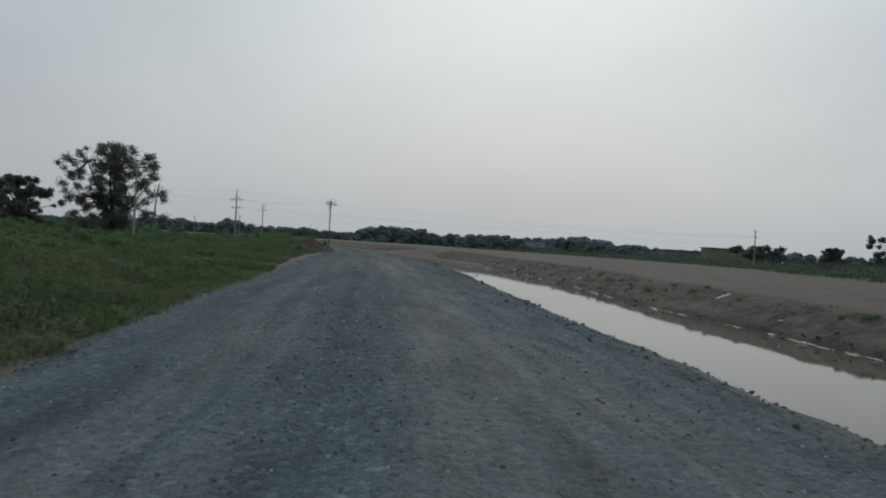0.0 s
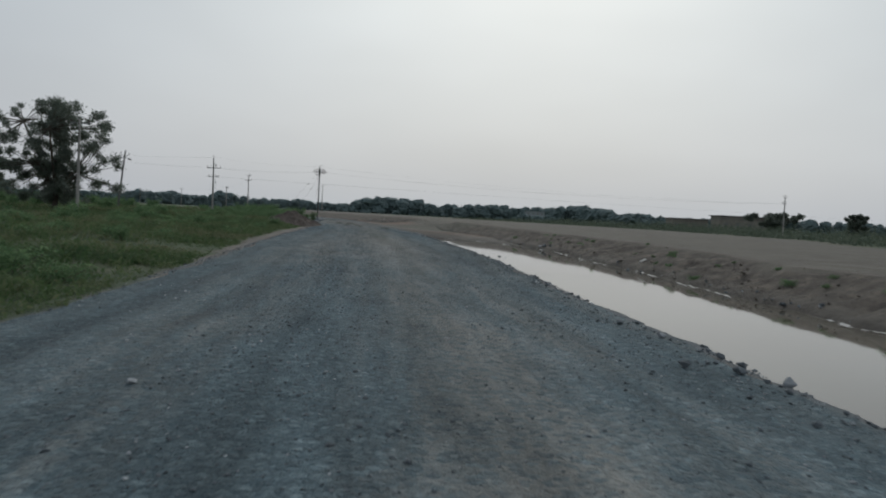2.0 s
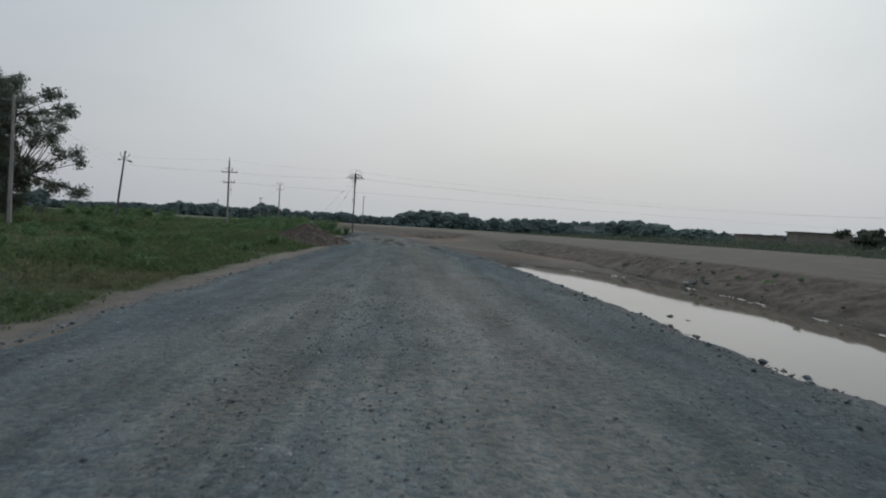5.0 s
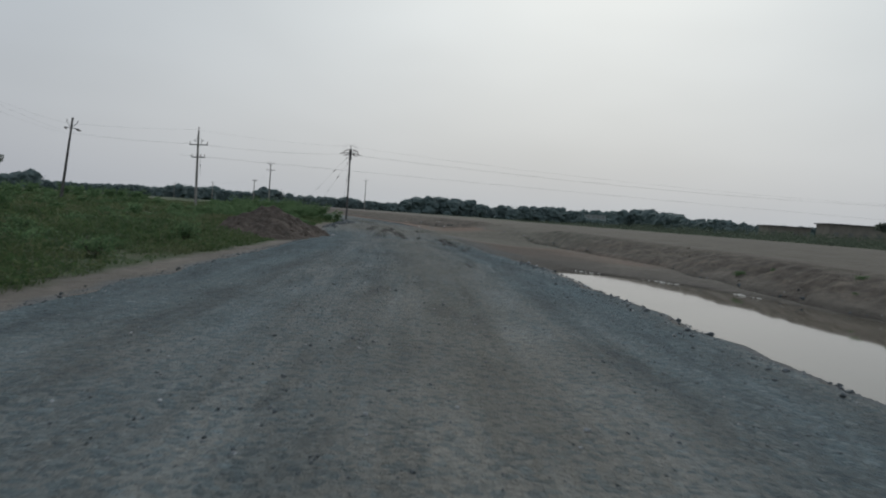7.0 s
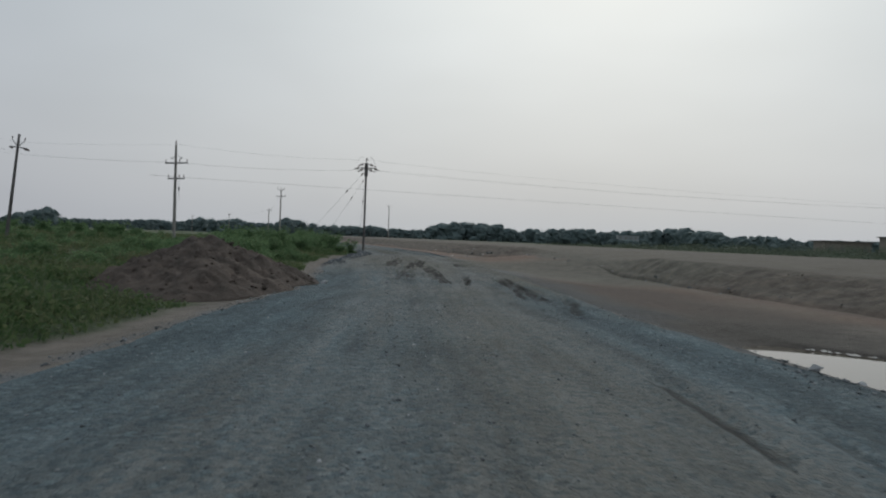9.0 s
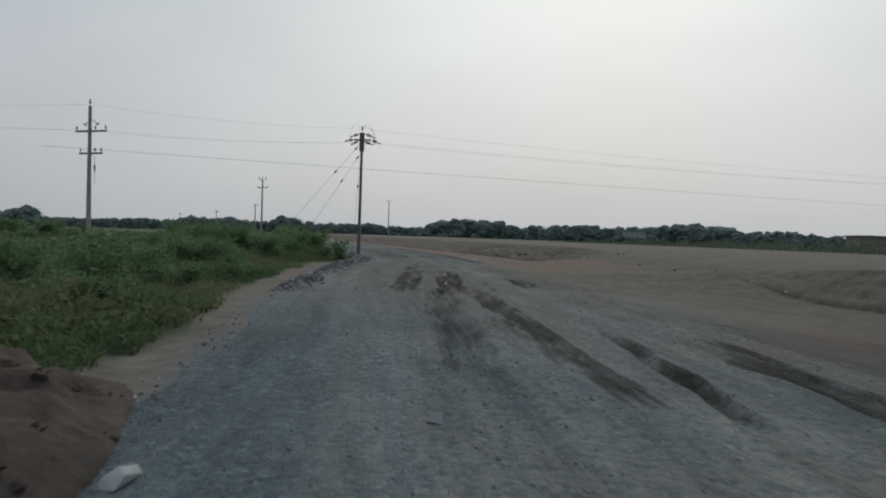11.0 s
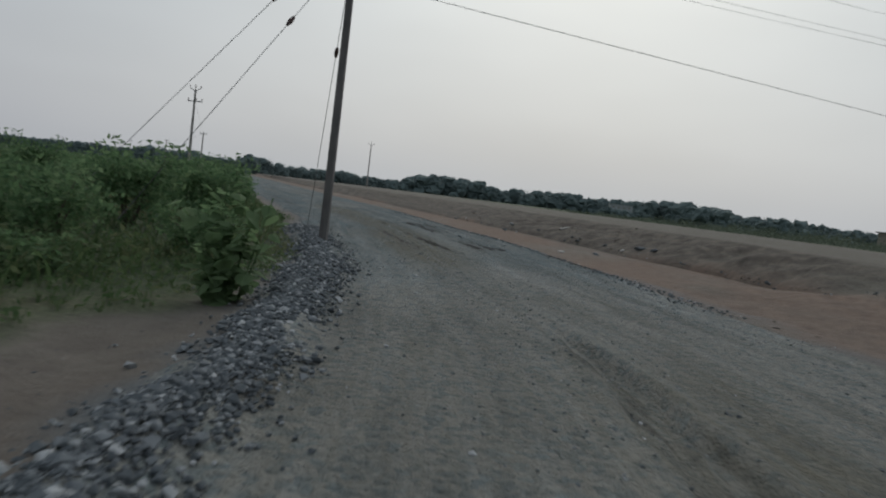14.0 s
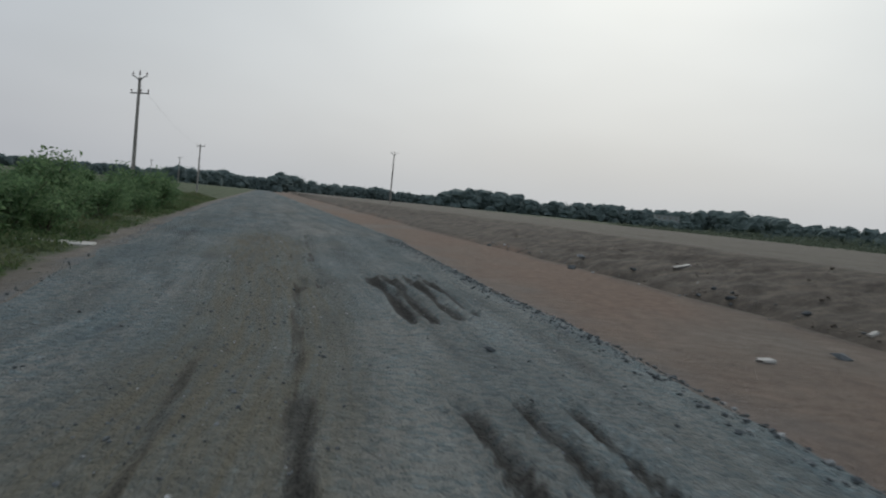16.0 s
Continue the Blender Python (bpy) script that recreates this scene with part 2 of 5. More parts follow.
def make_water():
    m, n, l, b = material("muddy_water", 0.04, spec=0.5)
    b.inputs["Base Color"].default_value = (0.13, 0.115, 0.09, 1)
    b.inputs["IOR"].default_value = 1.33
    g = n.new("ShaderNodeNewGeometry").outputs["Position"]
    bump(n, l, b, noise_node(n, l, g, 2.2, 2), 0.02, 0.02)
    return m


GRAVEL = make_gravel()
SOIL = make_soil("earth", (0.13, 0.115, 0.098), (0.25, 0.222, 0.19), 2.5, ((0.118, 0.084, 0.066), (0.235, 0.164, 0.124)))
BANK = make_soil("dry_clods", (0.1, 0.086, 0.072), (0.175, 0.149, 0.122), 1.6)
MOUND = make_soil("heaped_soil", (0.055, 0.045, 0.038), (0.148, 0.116, 0.095), 2.6)
GRASS = make_leaf("grass_blades", (0.062, 0.108, 0.044), (0.1, 0.152, 0.064), (0.168, 0.184, 0.1), 0.35, 0.5, ((0.172, 0.17, 0.1), (0.055, 0.096, 0.044)))
SHRUB = make_leaf("shrub_leaves", (0.085, 0.152, 0.074), (0.132, 0.212, 0.102), (0.195, 0.27, 0.14), 1.6, 0.6)
SCRUB = make_leaf("scrub_leaves", (0.08, 0.105, 0.075), (0.11, 0.135, 0.098), (0.145, 0.165, 0.12), 0.1, 0.4)
TREE = make_leaf("tree_leaves", (0.115, 0.137, 0.115), (0.145, 0.17, 0.138), (0.19, 0.21, 0.17), 0.8, 0.55)
# distance haze painted into the leaf colour: paler and bluer than real foliage
HAZED_TREE = make_leaf("hazed_woods_leaves", (0.098, 0.134, 0.131), (0.116, 0.156, 0.152), (0.132, 0.174, 0.168), 0.05, 0.15)
BARK = make_plain("bark", (0.05, 0.042, 0.034), (0.12, 0.1, 0.08), 9, 0.95, 0, 0.02, (1, 1, 0.2))
CONCRETE = make_plain("weathered_concrete", (0.2, 0.19, 0.175), (0.36, 0.34, 0.31), 7, 0.9, 0, 0.006, (1, 1, 0.3))
RUSTY = make_plain("painted_steel_pole", (0.085, 0.08, 0.078), (0.165, 0.155, 0.148), 8, 0.8, 0.1, 0.004, (1, 1, 0.2))
STEEL = make_plain("galvanised_steel", (0.14, 0.14, 0.14), (0.26, 0.26, 0.255), 14, 0.55, 0.6)
PORCELAIN = make_plain("brown_porcelain", (0.05, 0.03, 0.025), (0.09, 0.055, 0.045), 12, 0.3)
WIRE = make_plain("aluminium_conductor", (0.12, 0.12, 0.12), (0.2, 0.2, 0.2), 20, 0.6, 0.6)
STONE = make_stone()
WATER = make_water()
PALE = make_plain("pale_rubbish", (0.36, 0.345, 0.32), (0.55, 0.53, 0.5), 9, 0.7)
WALLS = make_plain("limewashed_wall", (0.17, 0.155, 0.13), (0.26, 0.235, 0.2), 0.6, 0.9)
PLASTER = make_plain("pale_plaster", (0.24, 0.265, 0.262), (0.33, 0.35, 0.345), 0.5, 0.9)
ROOF = make_plain("grey_roof_sheet", (0.12, 0.12, 0.12), (0.2, 0.19, 0.18), 0.8, 0.7)


# ---- plan ----
RNG = np.random.default_rng(7)
LATTICE = RNG.random((256, 256))


def vnoise(x, y, size, octaves=3, gain=0.5):
    """Smooth noise between -1 and 1, with features of that size in metres."""
    out, amp, total = 0.0, 1.0, 0.0
    for o in range(octaves):
        u, v = np.asarray(x) / size * 2**o + 17.3 * o, np.asarray(y) / size * 2**o + 41.7 * o
        i, j = np.floor(u).astype(int), np.floor(v).astype(int)
        fx, fy = u - i, v - j
        fx, fy = fx * fx * (3 - 2 * fx), fy * fy * (3 - 2 * fy)
        a, b = LATTICE[i % 256, j % 256], LATTICE[(i + 1) % 256, j % 256]
        c, d = LATTICE[i % 256, (j + 1) % 256], LATTICE[(i + 1) % 256, (j + 1) % 256]
        out = out + amp * ((a + (b - a) * fx) * (1 - fy) + (c + (d - c) * fx) * fy - 0.5) * 2
        total += amp
        amp *= gain
    return out / total


def curve(pairs):
    ys, xs = zip(*pairs)
    k = (xs[-1] - xs[-2]) / (ys[-1] - ys[-2])
    return lambda y: np.where(np.asarray(y) > ys[-1], xs[-1] + k * (np.asarray(y) - ys[-1]), np.interp(y, ys, xs))



def wandering(amp, size, seed, pairs):
    """A curve of the plan with an uneven, hand-dug line."""
    base = curve(pairs)
    return lambda y: base(y) + amp * vnoise(np.asarray(y) * 0.0 + seed * 5.3, y, size, 3) * (np.asarray(y) < 300)


ROAD_L = wandering(0.13, 2.4, 3, [(-60, 2), (22, -2.5), (34, -4.2), (53, -6.7), (65, -8.4), (76, -9.7), (91, -11.4), (98, -12.0), (113, -15.5), (123, -17.4), (131, -18.3), (137, -19.5), (149, -22.4), (163, -28.0), (196, -40.7), (259, -64)])
ROAD_R = wandering(0.14, 2.2, 9, [(-60, 12), (22, 4.62), (26, 4.3), (30, 3.77), (40, 2.8), (46.5, 2.27), (52.6, 1.72), (62, 0.75), (68, -0.15), (74, -0.85), (80, -1.68), (84, -2.15), (95, -4.5), (106, -6.2), (120, -8.8), (132, -11.3), (140, -13.2), (150, -15.5), (158, -18.3), (173, -22.8), (196, -31.5), (259, -55)])
VERGE = curve([(-60, 0.12), (40, 0.15), (48, 0.4), (60, 0.95), (67, 1.0), (75, 1.2), (90, 1.1), (108, 1.0), (115, 1.35), (119, 1.25), (125, 1.15), (129, 1.5), (130.3, 1.4), (131.4, 0.75), (133.4, 0.2), (137, 0.1), (140, 0.35), (150, 0.8), (170, 0.8), (300, 0.9)])
WATER_N = curve([(-60, 13.6), (22, 5.75), (26, 5.35), (34, 4.35), (46, 3.4), (62, 1.85), (73, 0.4), (79, -0.5), (89, -1.6), (93, -2.4), (96, -4.2), (106, -5.7), (120, -8.3), (132, -10.85), (140, -12.75), (150, -15.05), (158, -17.85), (173, -22.3), (196, -31.0), (259, -54.5)])
WATER_F = wandering(0.3, 5.0, 15, [(-60, 19), (22, 11.8), (33, 10.4), (39, 9.75), (45, 8.95), (53, 8.4), (60, 8.0), (66, 7.5), (75, 6.85), (79, 6.4), (84, 5.7), (90, 4.9), (95, 4.0), (107, 1.4), (113, 0.0), (127, -3.0), (137, -5.5), (150, -8.6), (158, -11.4), (168, -14.7), (180, -19.4), (193, -24.4), (259, -48)])
SHORE = curve([(-60, 30), (80, 9), (82, 5.9), (84.3, 5.2), (88.7, 3.5), (90.4, 2.4), (92.1, 0.8), (93.3, -0.6), (94.3, -1.8), (97, -5)])      # far waterline where the ditch silts up
CREST = wandering(0.4, 6.5, 22, [(-60, 22), (22, 14.4), (33, 12.9), (38, 12.2), (43, 11.6), (50, 11.1), (58, 10.8), (68, 10.5), (80, 9.0), (87, 7.8), (92, 7.1), (100, 5.8), (107, 4.3), (113, 2.0), (123, -0.4), (134, -2.8), (152, -6.2), (158, -7.6), (168, -10.2), (180, -13.5), (190, -17.0), (205, -23.5), (259, -44)])
CREST_Z = curve([(-60, 0.34), (40, 0.36), (60, 0.44), (85, 0.52), (98, 0.6), (113, 0.78), (150, 0.86), (300, 0.86)])
GREEN_X = curve([(-60, 42), (75, 36), (110, 38), (140, 38), (180, 36), (228, 25), (300, 5)])      # where the graded earth gives way to scrub


def sstep(a, b, v):
    t = np.clip((np.asarray(v) - a) / (b - a), 0, 1)
    return t * t * (3 - 2 * t)


BERM = curve([(111, 0.15), (114, 0.12), (116, 0.2), (119, 0.3), (123, 0.45), (127, 0.2), (128.6, 0.32), (131, 0.25), (133, 0.35), (135.4, 0.5), (138.7, 0.3), (141, 0.1), (146, 0.0)])      # ridge of stones, from the road's edge


def ramp_at(y):
    """Where the embankment is graded down to the road."""
    return sstep(118, 125, y) * (1 - sstep(141, 148, y))


# wheel ruts: (x, y) at either end, half width, depth, how wet
RUTS = [
    (-20.1, 156.6, -18.4, 151.4, 0.1, 0.08, 1.2), (-19.8, 156.9, -18.1, 151.5, 0.1, 0.08, 1.2), (-19.5, 157.3, -17.8, 152.0, 0.1, 0.08, 1.15), (-19.25, 157.6, -17.6, 152.4, 0.08, 0.06, 1.0),
    (-17.42, 147.7, -16.35, 144.5, 0.08, 0.08, 1.15), (-17.0, 148.1, -16.05, 145.1, 0.07, 0.08, 1.1), (-16.6, 148.1, -15.72, 145.3, 0.07, 0.08, 1.1),
    (-17.95, 145.5, -16.9, 142.3, 0.08, 0.06, 0.8), (-18.65, 147.6, -17.85, 145.1, 0.09, 0.06, 0.85), (-20.9, 154.6, -18.6, 147.4, 0.07, 0.04, 0.6), (-20.8, 154.5, -20.4, 153.2, 0.08, 0.05, 0.9), (-20.6, 154.7, -20.2, 153.4, 0.07, 0.05, 0.9), (-19.85, 148.6, -17.75, 142.0, 0.06, 0.03, 0.6), (-23.0, 162.0, -22.6, 160.4, 0.09, 0.05, 0.9), (-25.6, 170.0, -21.2, 156.4, 0.09, 0.03, 0.6), (-22.9, 155.0, -20.4, 147.0, 0.1, 0.02, 0.3),
]
# churned wet bands: (x, y) at either end, width; each is a bundle of narrow tracks
BANDS = [(-14.15, 125.5, -12.7, 113.2, 0.6, 1.0), (-14.8, 128.6, -14.2, 124.0, 0.4, 0.9), (-15.4, 132.8, -14.65, 127.6, 0.4, 0.42), (-12.75, 124.6, -11.4, 113.2, 0.72, 1.0), (-13.4, 125.6, -12.6, 122.5, 0.3, 0.7), (-10.25, 121.2, -9.45, 116.2, 0.55, 0.85), (-12.35, 116.2, -10.0, 102.2, 0.75, 0.55),
         (-11.5, 117.6, -8.7, 101.6, 0.5, 0.75), (-8.4, 106.6, -7.8, 100.6, 0.14, 0.8), (-7.25, 106.8, -5.8, 95.8, 0.5, 0.85), (-5.2, 98.0, -4.95, 92.6, 0.2, 0.7)]
RUTS += [(-12.4, 115.0, -12.2, 113.4, 0.05, 0.04, 0.9), (-12.05, 115.0, -11.9, 113.4, 0.05, 0.04, 0.9), (-11.1, 118.8, -10.35, 114.6, 0.05, 0.04, 0.8), (-5.3, 64.1, -5.42, 65.5, 0.13, 0.03, 0.95), (-5.66, 66.6, -5.56, 67.4, 0.11, 0.03, 0.9), (-5.2, 66.8, -5.2, 67.6, 0.13, 0.03, 0.9), (-6.6, 85.3, -6.65, 86.2, 0.15, 0.03, 0.95), (-4.75, 85.8, -4.3, 82.6, 0.11, 0.07, 0.75), (-3.9, 84.6, -3.6, 81.6, 0.09, 0.05, 0.4)]
lane_rng = random.Random(4)
for x0_, y0_, x1_, y1_, wide_, wet_ in BANDS:
    for _ in range(int(6 + wide_ * 12)):
        off_ = lane_rng.uniform(-0.5, 0.5) * wide_
        f0_, f1_ = lane_rng.uniform(0, 0.35), lane_rng.uniform(0.65, 1.05)
        RUTS.append((x0_ + (x1_ - x0_) * f0_ + off_, y0_ + (y1_ - y0_) * f0_, x0_ + (x1_ - x0_) * f1_ + off_, y0_ + (y1_ - y0_) * f1_, lane_rng.uniform(0.05, 0.13), lane_rng.uniform(0.02, 0.055), wet_ * lane_rng.uniform(0.85, 1.15)))


def rut_field(x, y):
    wet, depth = np.zeros_like(x), np.zeros_like(x)
    for x0, y0, x1, y1, w, d, m in RUTS:
        near = (y < max(y0, y1) + 1.5) & (y > min(y0, y1) - 1.5)
        if not near.any():
            continue
        px, py = x[near], y[near]
        lx, ly = x1 - x0, y1 - y0
        t = np.clip(((px - x0) * lx + (py - y0) * ly) / (lx * lx + ly * ly), 0, 1)
        wob = 0.06 * vnoise(px * 0 + x0 * 7, py, 2.6, 2)
        dist = np.hypot(px - x0 - t * lx + wob, py - y0 - t * ly) / (w * (1 + 0.35 * vnoise(px, py, 0.9, 2)))
        inside = np.exp(-dist**4 * 0.8)
        fade = np.clip((1.15 if d >= 0.06 else 0.85) + 0.8 * vnoise(px * 2.2, py * 0.7, 0.8, 3), 0, 1)
        ends = np.clip(np.minimum(t, 1 - t) * math.hypot(lx, ly) / (1.4 if d < 0.06 else 0.4) + 0.2, 0, 1)
        wet[near] = np.maximum(wet[near], m * np.exp(-dist**4 * 0.5) * fade * ends)
        depth[near] += -d * inside + 0.45 * d * np.exp(-((dist - 1.7) ** 2) * 4)
    return wet, np.clip(depth * 0.75, -0.085, 0.05)


def ground_z(x, y):
    """Height of the ground: field and verge, road, ditch or red earth, embankment."""
    x, y = np.broadcast_arrays(np.asarray(x, float), np.asarray(y, float))
    rl, rr, wn_, wf, cr = ROAD_L(y), ROAD_R(y), WATER_N(y), WATER_F(y), CREST(y)
    ditch = 1 - sstep(91, 96, y)
    z_road = 0.02 * vnoise(x, y, 2.6, 2) + 0.012 * vnoise(x, y, 0.35, 2) + rut_field(x.astype(float), y.astype(float))[1]
    dl = rl - x
    z_left = -0.07 * sstep(0, 0.8, dl) + 0.16 * sstep(1.2, 7, dl) + 0.25 * sstep(10, 60, dl) + 0.05 * vnoise(x, y, 1.6, 3) * sstep(0.1, 1, dl) + 0.1 * vnoise(x, y, 9, 2) * sstep(3, 12, dl)
    low = -0.5 * ditch - 0.26 * (1 - ditch) * np.where(y > 142, 1.0, sstep(-0.3, 4.2, x - rr) + 0.001 + (1 - sstep(-0.3, 4.2, x - rr)) * sstep(134, 142, y))
    rough = 0.05 * vnoise(x, y, 0.8, 3)
    z_bank1 = low * sstep(0, 1, (x - rr) / np.maximum(wn_ - rr, 0.2)) + rough * sstep(0, 0.3, x - rr)
    mid = np.clip((x - wn_) / np.maximum(wf - wn_, 0.2), 0, 1)
    z_mid = low - ditch * 0.5 * np.sin(mid * math.pi) ** 0.6 + rough * 0.5
    z_mid = np.maximum(z_mid, np.where((x > SHORE(y)) & (y > 80), -0.5 + 0.07 * np.minimum(x - SHORE(y), 2.5), -9) * ditch + low * (1 - ditch))
    up = np.clip((x - wf) / np.maximum(cr - wf, 0.2), 0, 1)
    gully = (0.22 * vnoise(x, y * 0.8, 2.4, 3) + 0.2 * vnoise(x, y, 0.8, 3, 0.7)) * np.sin(up * math.pi) ** 0.7
    z_up = low + (CREST_Z(y) - low) * (0.55 * up + 0.45 * up**0.45) + gully
    z_top = CREST_Z(y) + 0.04 * vnoise(x, y, 4, 2)
    ease = ramp_at(y)
    graded = -0.15 + (CREST_Z(y) + 0.15) * sstep(1.0, 1.0 + np.maximum(cr - rr, 1) + 3.5, x - rr) + 0.09 * vnoise(x, y, 1.9, 4) + rough
    z_bank1, z_mid = z_bank1 + (np.minimum(graded, 0) * sstep(0, 2, x - rr) - z_bank1) * ease, z_mid + (graded * sstep(0, 2, x - rr) - z_mid) * ease
    z_up, z_top = z_up + (graded - z_up) * ease, z_top + (graded - z_top) * ease * (1 - sstep(3, 7, x - cr))
    ridge = 0.13 * np.exp(-(((x - rl - BERM(y)) / np.interp(y, [111, 128, 136], [0.22, 0.26, 0.36])) ** 2)) * sstep(110, 114, y) * (1 - sstep(142, 146, y)) * (1 + 0.5 * vnoise(x, y, 0.8, 2))
    z_road, z_left = z_road + ridge, z_left + ridge
    return np.where(x < rl, z_left, np.where(x < rr, z_road, np.where(x < wn_, z_bank1, np.where(x < wf, z_mid, np.where(x < cr, z_up, z_top)))))


def gz(x, y):
    return float(ground_z(np.array([x]), np.array([y]))[0])


# ---- building blocks ----
def mesh_object(name, verts, faces, mat, smooth=False, parent=None, label=""):
    me = bpy.data.meshes.new(name)
    me.from_pydata(verts, [], faces)
    me.materials.append(mat)
    if smooth:
        me.shade_smooth()
    ob = new(name, me)
    if parent is not None:
        ob.parent = parent
    return tagged(ob, label)


def part(name, bm, mat, parent, label=""):
    """Links a bmesh as one mesh object under a thing or a part."""
    me = bpy.data.meshes.new(name)
    bm.to_mesh(me)
    bm.free()
    me.materials.append(mat)
    ob = new(name, me)
    ob.parent = parent
    return tagged(ob, label)


def quads(name, corners, mat, parent=None, label=""):
    """One mesh of loose quads from an array of shape (n, 4, 3)."""
    n = len(corners)
    me = bpy.data.meshes.new(name)
    me.vertices.add(4 * n)
    me.vertices.foreach_set("co", np.ascontiguousarray(corners, dtype=np.float32).ravel())
    me.loops.add(4 * n)
    me.loops.foreach_set("vertex_index", np.arange(4 * n, dtype=np.int32))
    me.polygons.add(n)
    me.polygons.foreach_set("loop_start", np.arange(0, 4 * n, 4, dtype=np.int32))
    me.materials.append(mat)
    me.update(calc_edges=True)
    ob = new(name, me)
    if parent is not None:
        ob.parent = parent
    return tagged(ob, label)


def add_box(bm, cx, cy, cz, sx, sy, sz, bevel=0.0, turn=None):
    made = bmesh.ops.create_cube(bm, size=1.0)["verts"]
    m = Matrix.Translation((cx, cy, cz)) @ (turn or Matrix()) @ Matrix.Diagonal((sx, sy, sz, 1))
    bmesh.ops.transform(bm, matrix=m, verts=made)
    if bevel:
        edges = list({e for v in made for e in v.link_edges})
        bmesh.ops.bevel(bm, geom=edges, offset=bevel, segments=1, affect="EDGES")


def add_rod(bm, a, b, r0, r1=None, sides=8):
    a, b = Vector(a), Vector(b)
    r1 = r0 if r1 is None else r1
    turn = (b - a).to_track_quat("Z", "Y").to_matrix().to_4x4()
    made = bmesh.ops.create_cone(bm, cap_ends=True, segments=sides, radius1=r0, radius2=r1, depth=(b - a).length)["verts"]
    bmesh.ops.transform(bm, matrix=Matrix.Translation((a + b) / 2) @ turn, verts=made)


def empty(name, x, y, z, turn=0.0, lean=(0, 0)):
    ob = new(name)
    ob.matrix_basis = pose(x, y, z, lean[0], lean[1], turn)
    return ob


# ---- ground, road, embankment ----
def build_ground():
    ys = np.concatenate([np.arange(-60, 15, 4.0), np.arange(15, 176, 0.24), np.arange(176, 262, 1.2), np.geomspace(264, 2600, 34)])
    knots = [lambda y: ROAD_L(y) - 2500, lambda y: ROAD_L(y) - 90, lambda y: ROAD_L(y) - 16, lambda y: ROAD_L(y) - VERGE(y) - 0.6, ROAD_L, ROAD_R, WATER_N, WATER_F, CREST, lambda y: CREST(y) + 45, lambda y: CREST(y) + 2500]
    counts = [10, 26, 26, 12, 112, 12, 26, 22, 16, 12]
    cols, zone = [], []
    for k, c in enumerate(counts):
        f = np.linspace(0, 1, c, endpoint=False)
        if k == 0:
            f = 1 - (1 - f) ** 3
        if k == 9:
            f = f**3
        a, b = knots[k](ys), knots[k + 1](ys)
        cols.append(a[:, None] + (b - a)[:, None] * f)
        zone += [k] * c
    cols.append(knots[-1](ys)[:, None])
    x = np.concatenate(cols, 1)
    y = np.repeat(ys[:, None], x.shape[1], 1)
    # ragged edges: the lines between gravel, grass and bank wander a little
    wander = 0.22 * vnoise(y * 0.7, x * 0.15, 1.1, 3)
    zone_at = np.array(zone + [9])
    near = (zone_at >= 3) & (zone_at <= 8)
    x = x + wander * near[None]
    z = ground_z(x - wander * near[None], y)
    rows, width = x.shape
    idx = np.arange(rows * width).reshape(rows, width)
    co = np.stack([x, y, z], -1).reshape(-1, 3)
    wet, _ = rut_field(x.ravel().copy(), y.ravel().copy())
    mid_u = ((x - ROAD_L(y)) / (ROAD_R(y) - ROAD_L(y))).ravel()
    yy = y.ravel()
    xx = x.ravel()
    dust = np.clip(0.55 * np.exp(-((mid_u - 0.62) / 0.13) ** 2) + 0.12 * np.exp(-((mid_u - 0.2) / 0.12) ** 2) * (yy < 60) + 0.3 * sstep(42, 60, yy) + 0.25 * np.exp(-((yy - 65) / 9) ** 2) + 0.55 * sstep(100, 118, yy) * (1 - 0.9 * sstep(134, 142, yy)) + 0.35 * vnoise(xx, yy, 3.5, 3), 0, 1)
    dust *= 1 - 0.8 * np.exp(-((mid_u - 0.42) / 0.14) ** 2) * (1 - sstep(40, 62, yy))
    olive = np.clip(1.75 * np.exp(-((mid_u - 0.41 + 0.025 * vnoise(xx * 0, yy, 3, 2)) / 0.115) ** 2) * sstep(136, 142, yy) * (1 - sstep(160, 172, yy)) + 0.7 * sstep(104, 116, yy) * np.exp(-((mid_u - 0.5) / 0.34) ** 2) * (1 - sstep(128, 140, yy)) + 0.4 * np.exp(-((mid_u - 0.6) / 0.14) ** 2) * sstep(56, 70, yy) * (1 - sstep(96, 104, yy)) + 0.4 * vnoise(xx, yy * 0.3, 1.2, 3) * (yy > 100), 0, 1)
    olive = np.clip(olive * 0.95, 0, 1)
    red = np.maximum(sstep(126, 132, yy), 1.1 * sstep(94, 98, yy) * (1 - sstep(107, 114, yy)) * sstep(0.6, 2.2, xx - ROAD_R(yy) + 0.6 * vnoise(xx, yy, 2.0, 3))) * (xx > ROAD_R(yy)) * np.clip(0.8 + 0.9 * vnoise(xx, yy * 0.35, 3, 4), 0, 1)
    mess = 0.9 * vnoise(xx, yy * 0.5, 2.4, 4)
    slope = sstep(-0.7, 0.7, xx - WATER_F(yy) + mess) * (1 - sstep(-0.5, 0.9, xx - CREST(yy) + mess)) * (1 - 0.8 * ramp_at(yy))
    slope = np.maximum(slope, 0.75 * ramp_at(yy) * sstep(0.25, 0.5, vnoise(xx, yy * 2.0, 2.6, 3)) * (xx > WATER_F(yy)))
    top_at = sstep(-0.5, 0.9, xx - CREST(yy) + mess)
    red *= 1 - sstep(-0.4, 1.2, xx - WATER_F(yy) + mess)
    red = np.maximum(red, 0.25 * sstep(104, 116, yy) * (1 - sstep(134, 142, yy)) * (xx < ROAD_L(yy)) * np.clip(0.6 + 0.6 * vnoise(xx, yy, 2, 3), 0, 1))
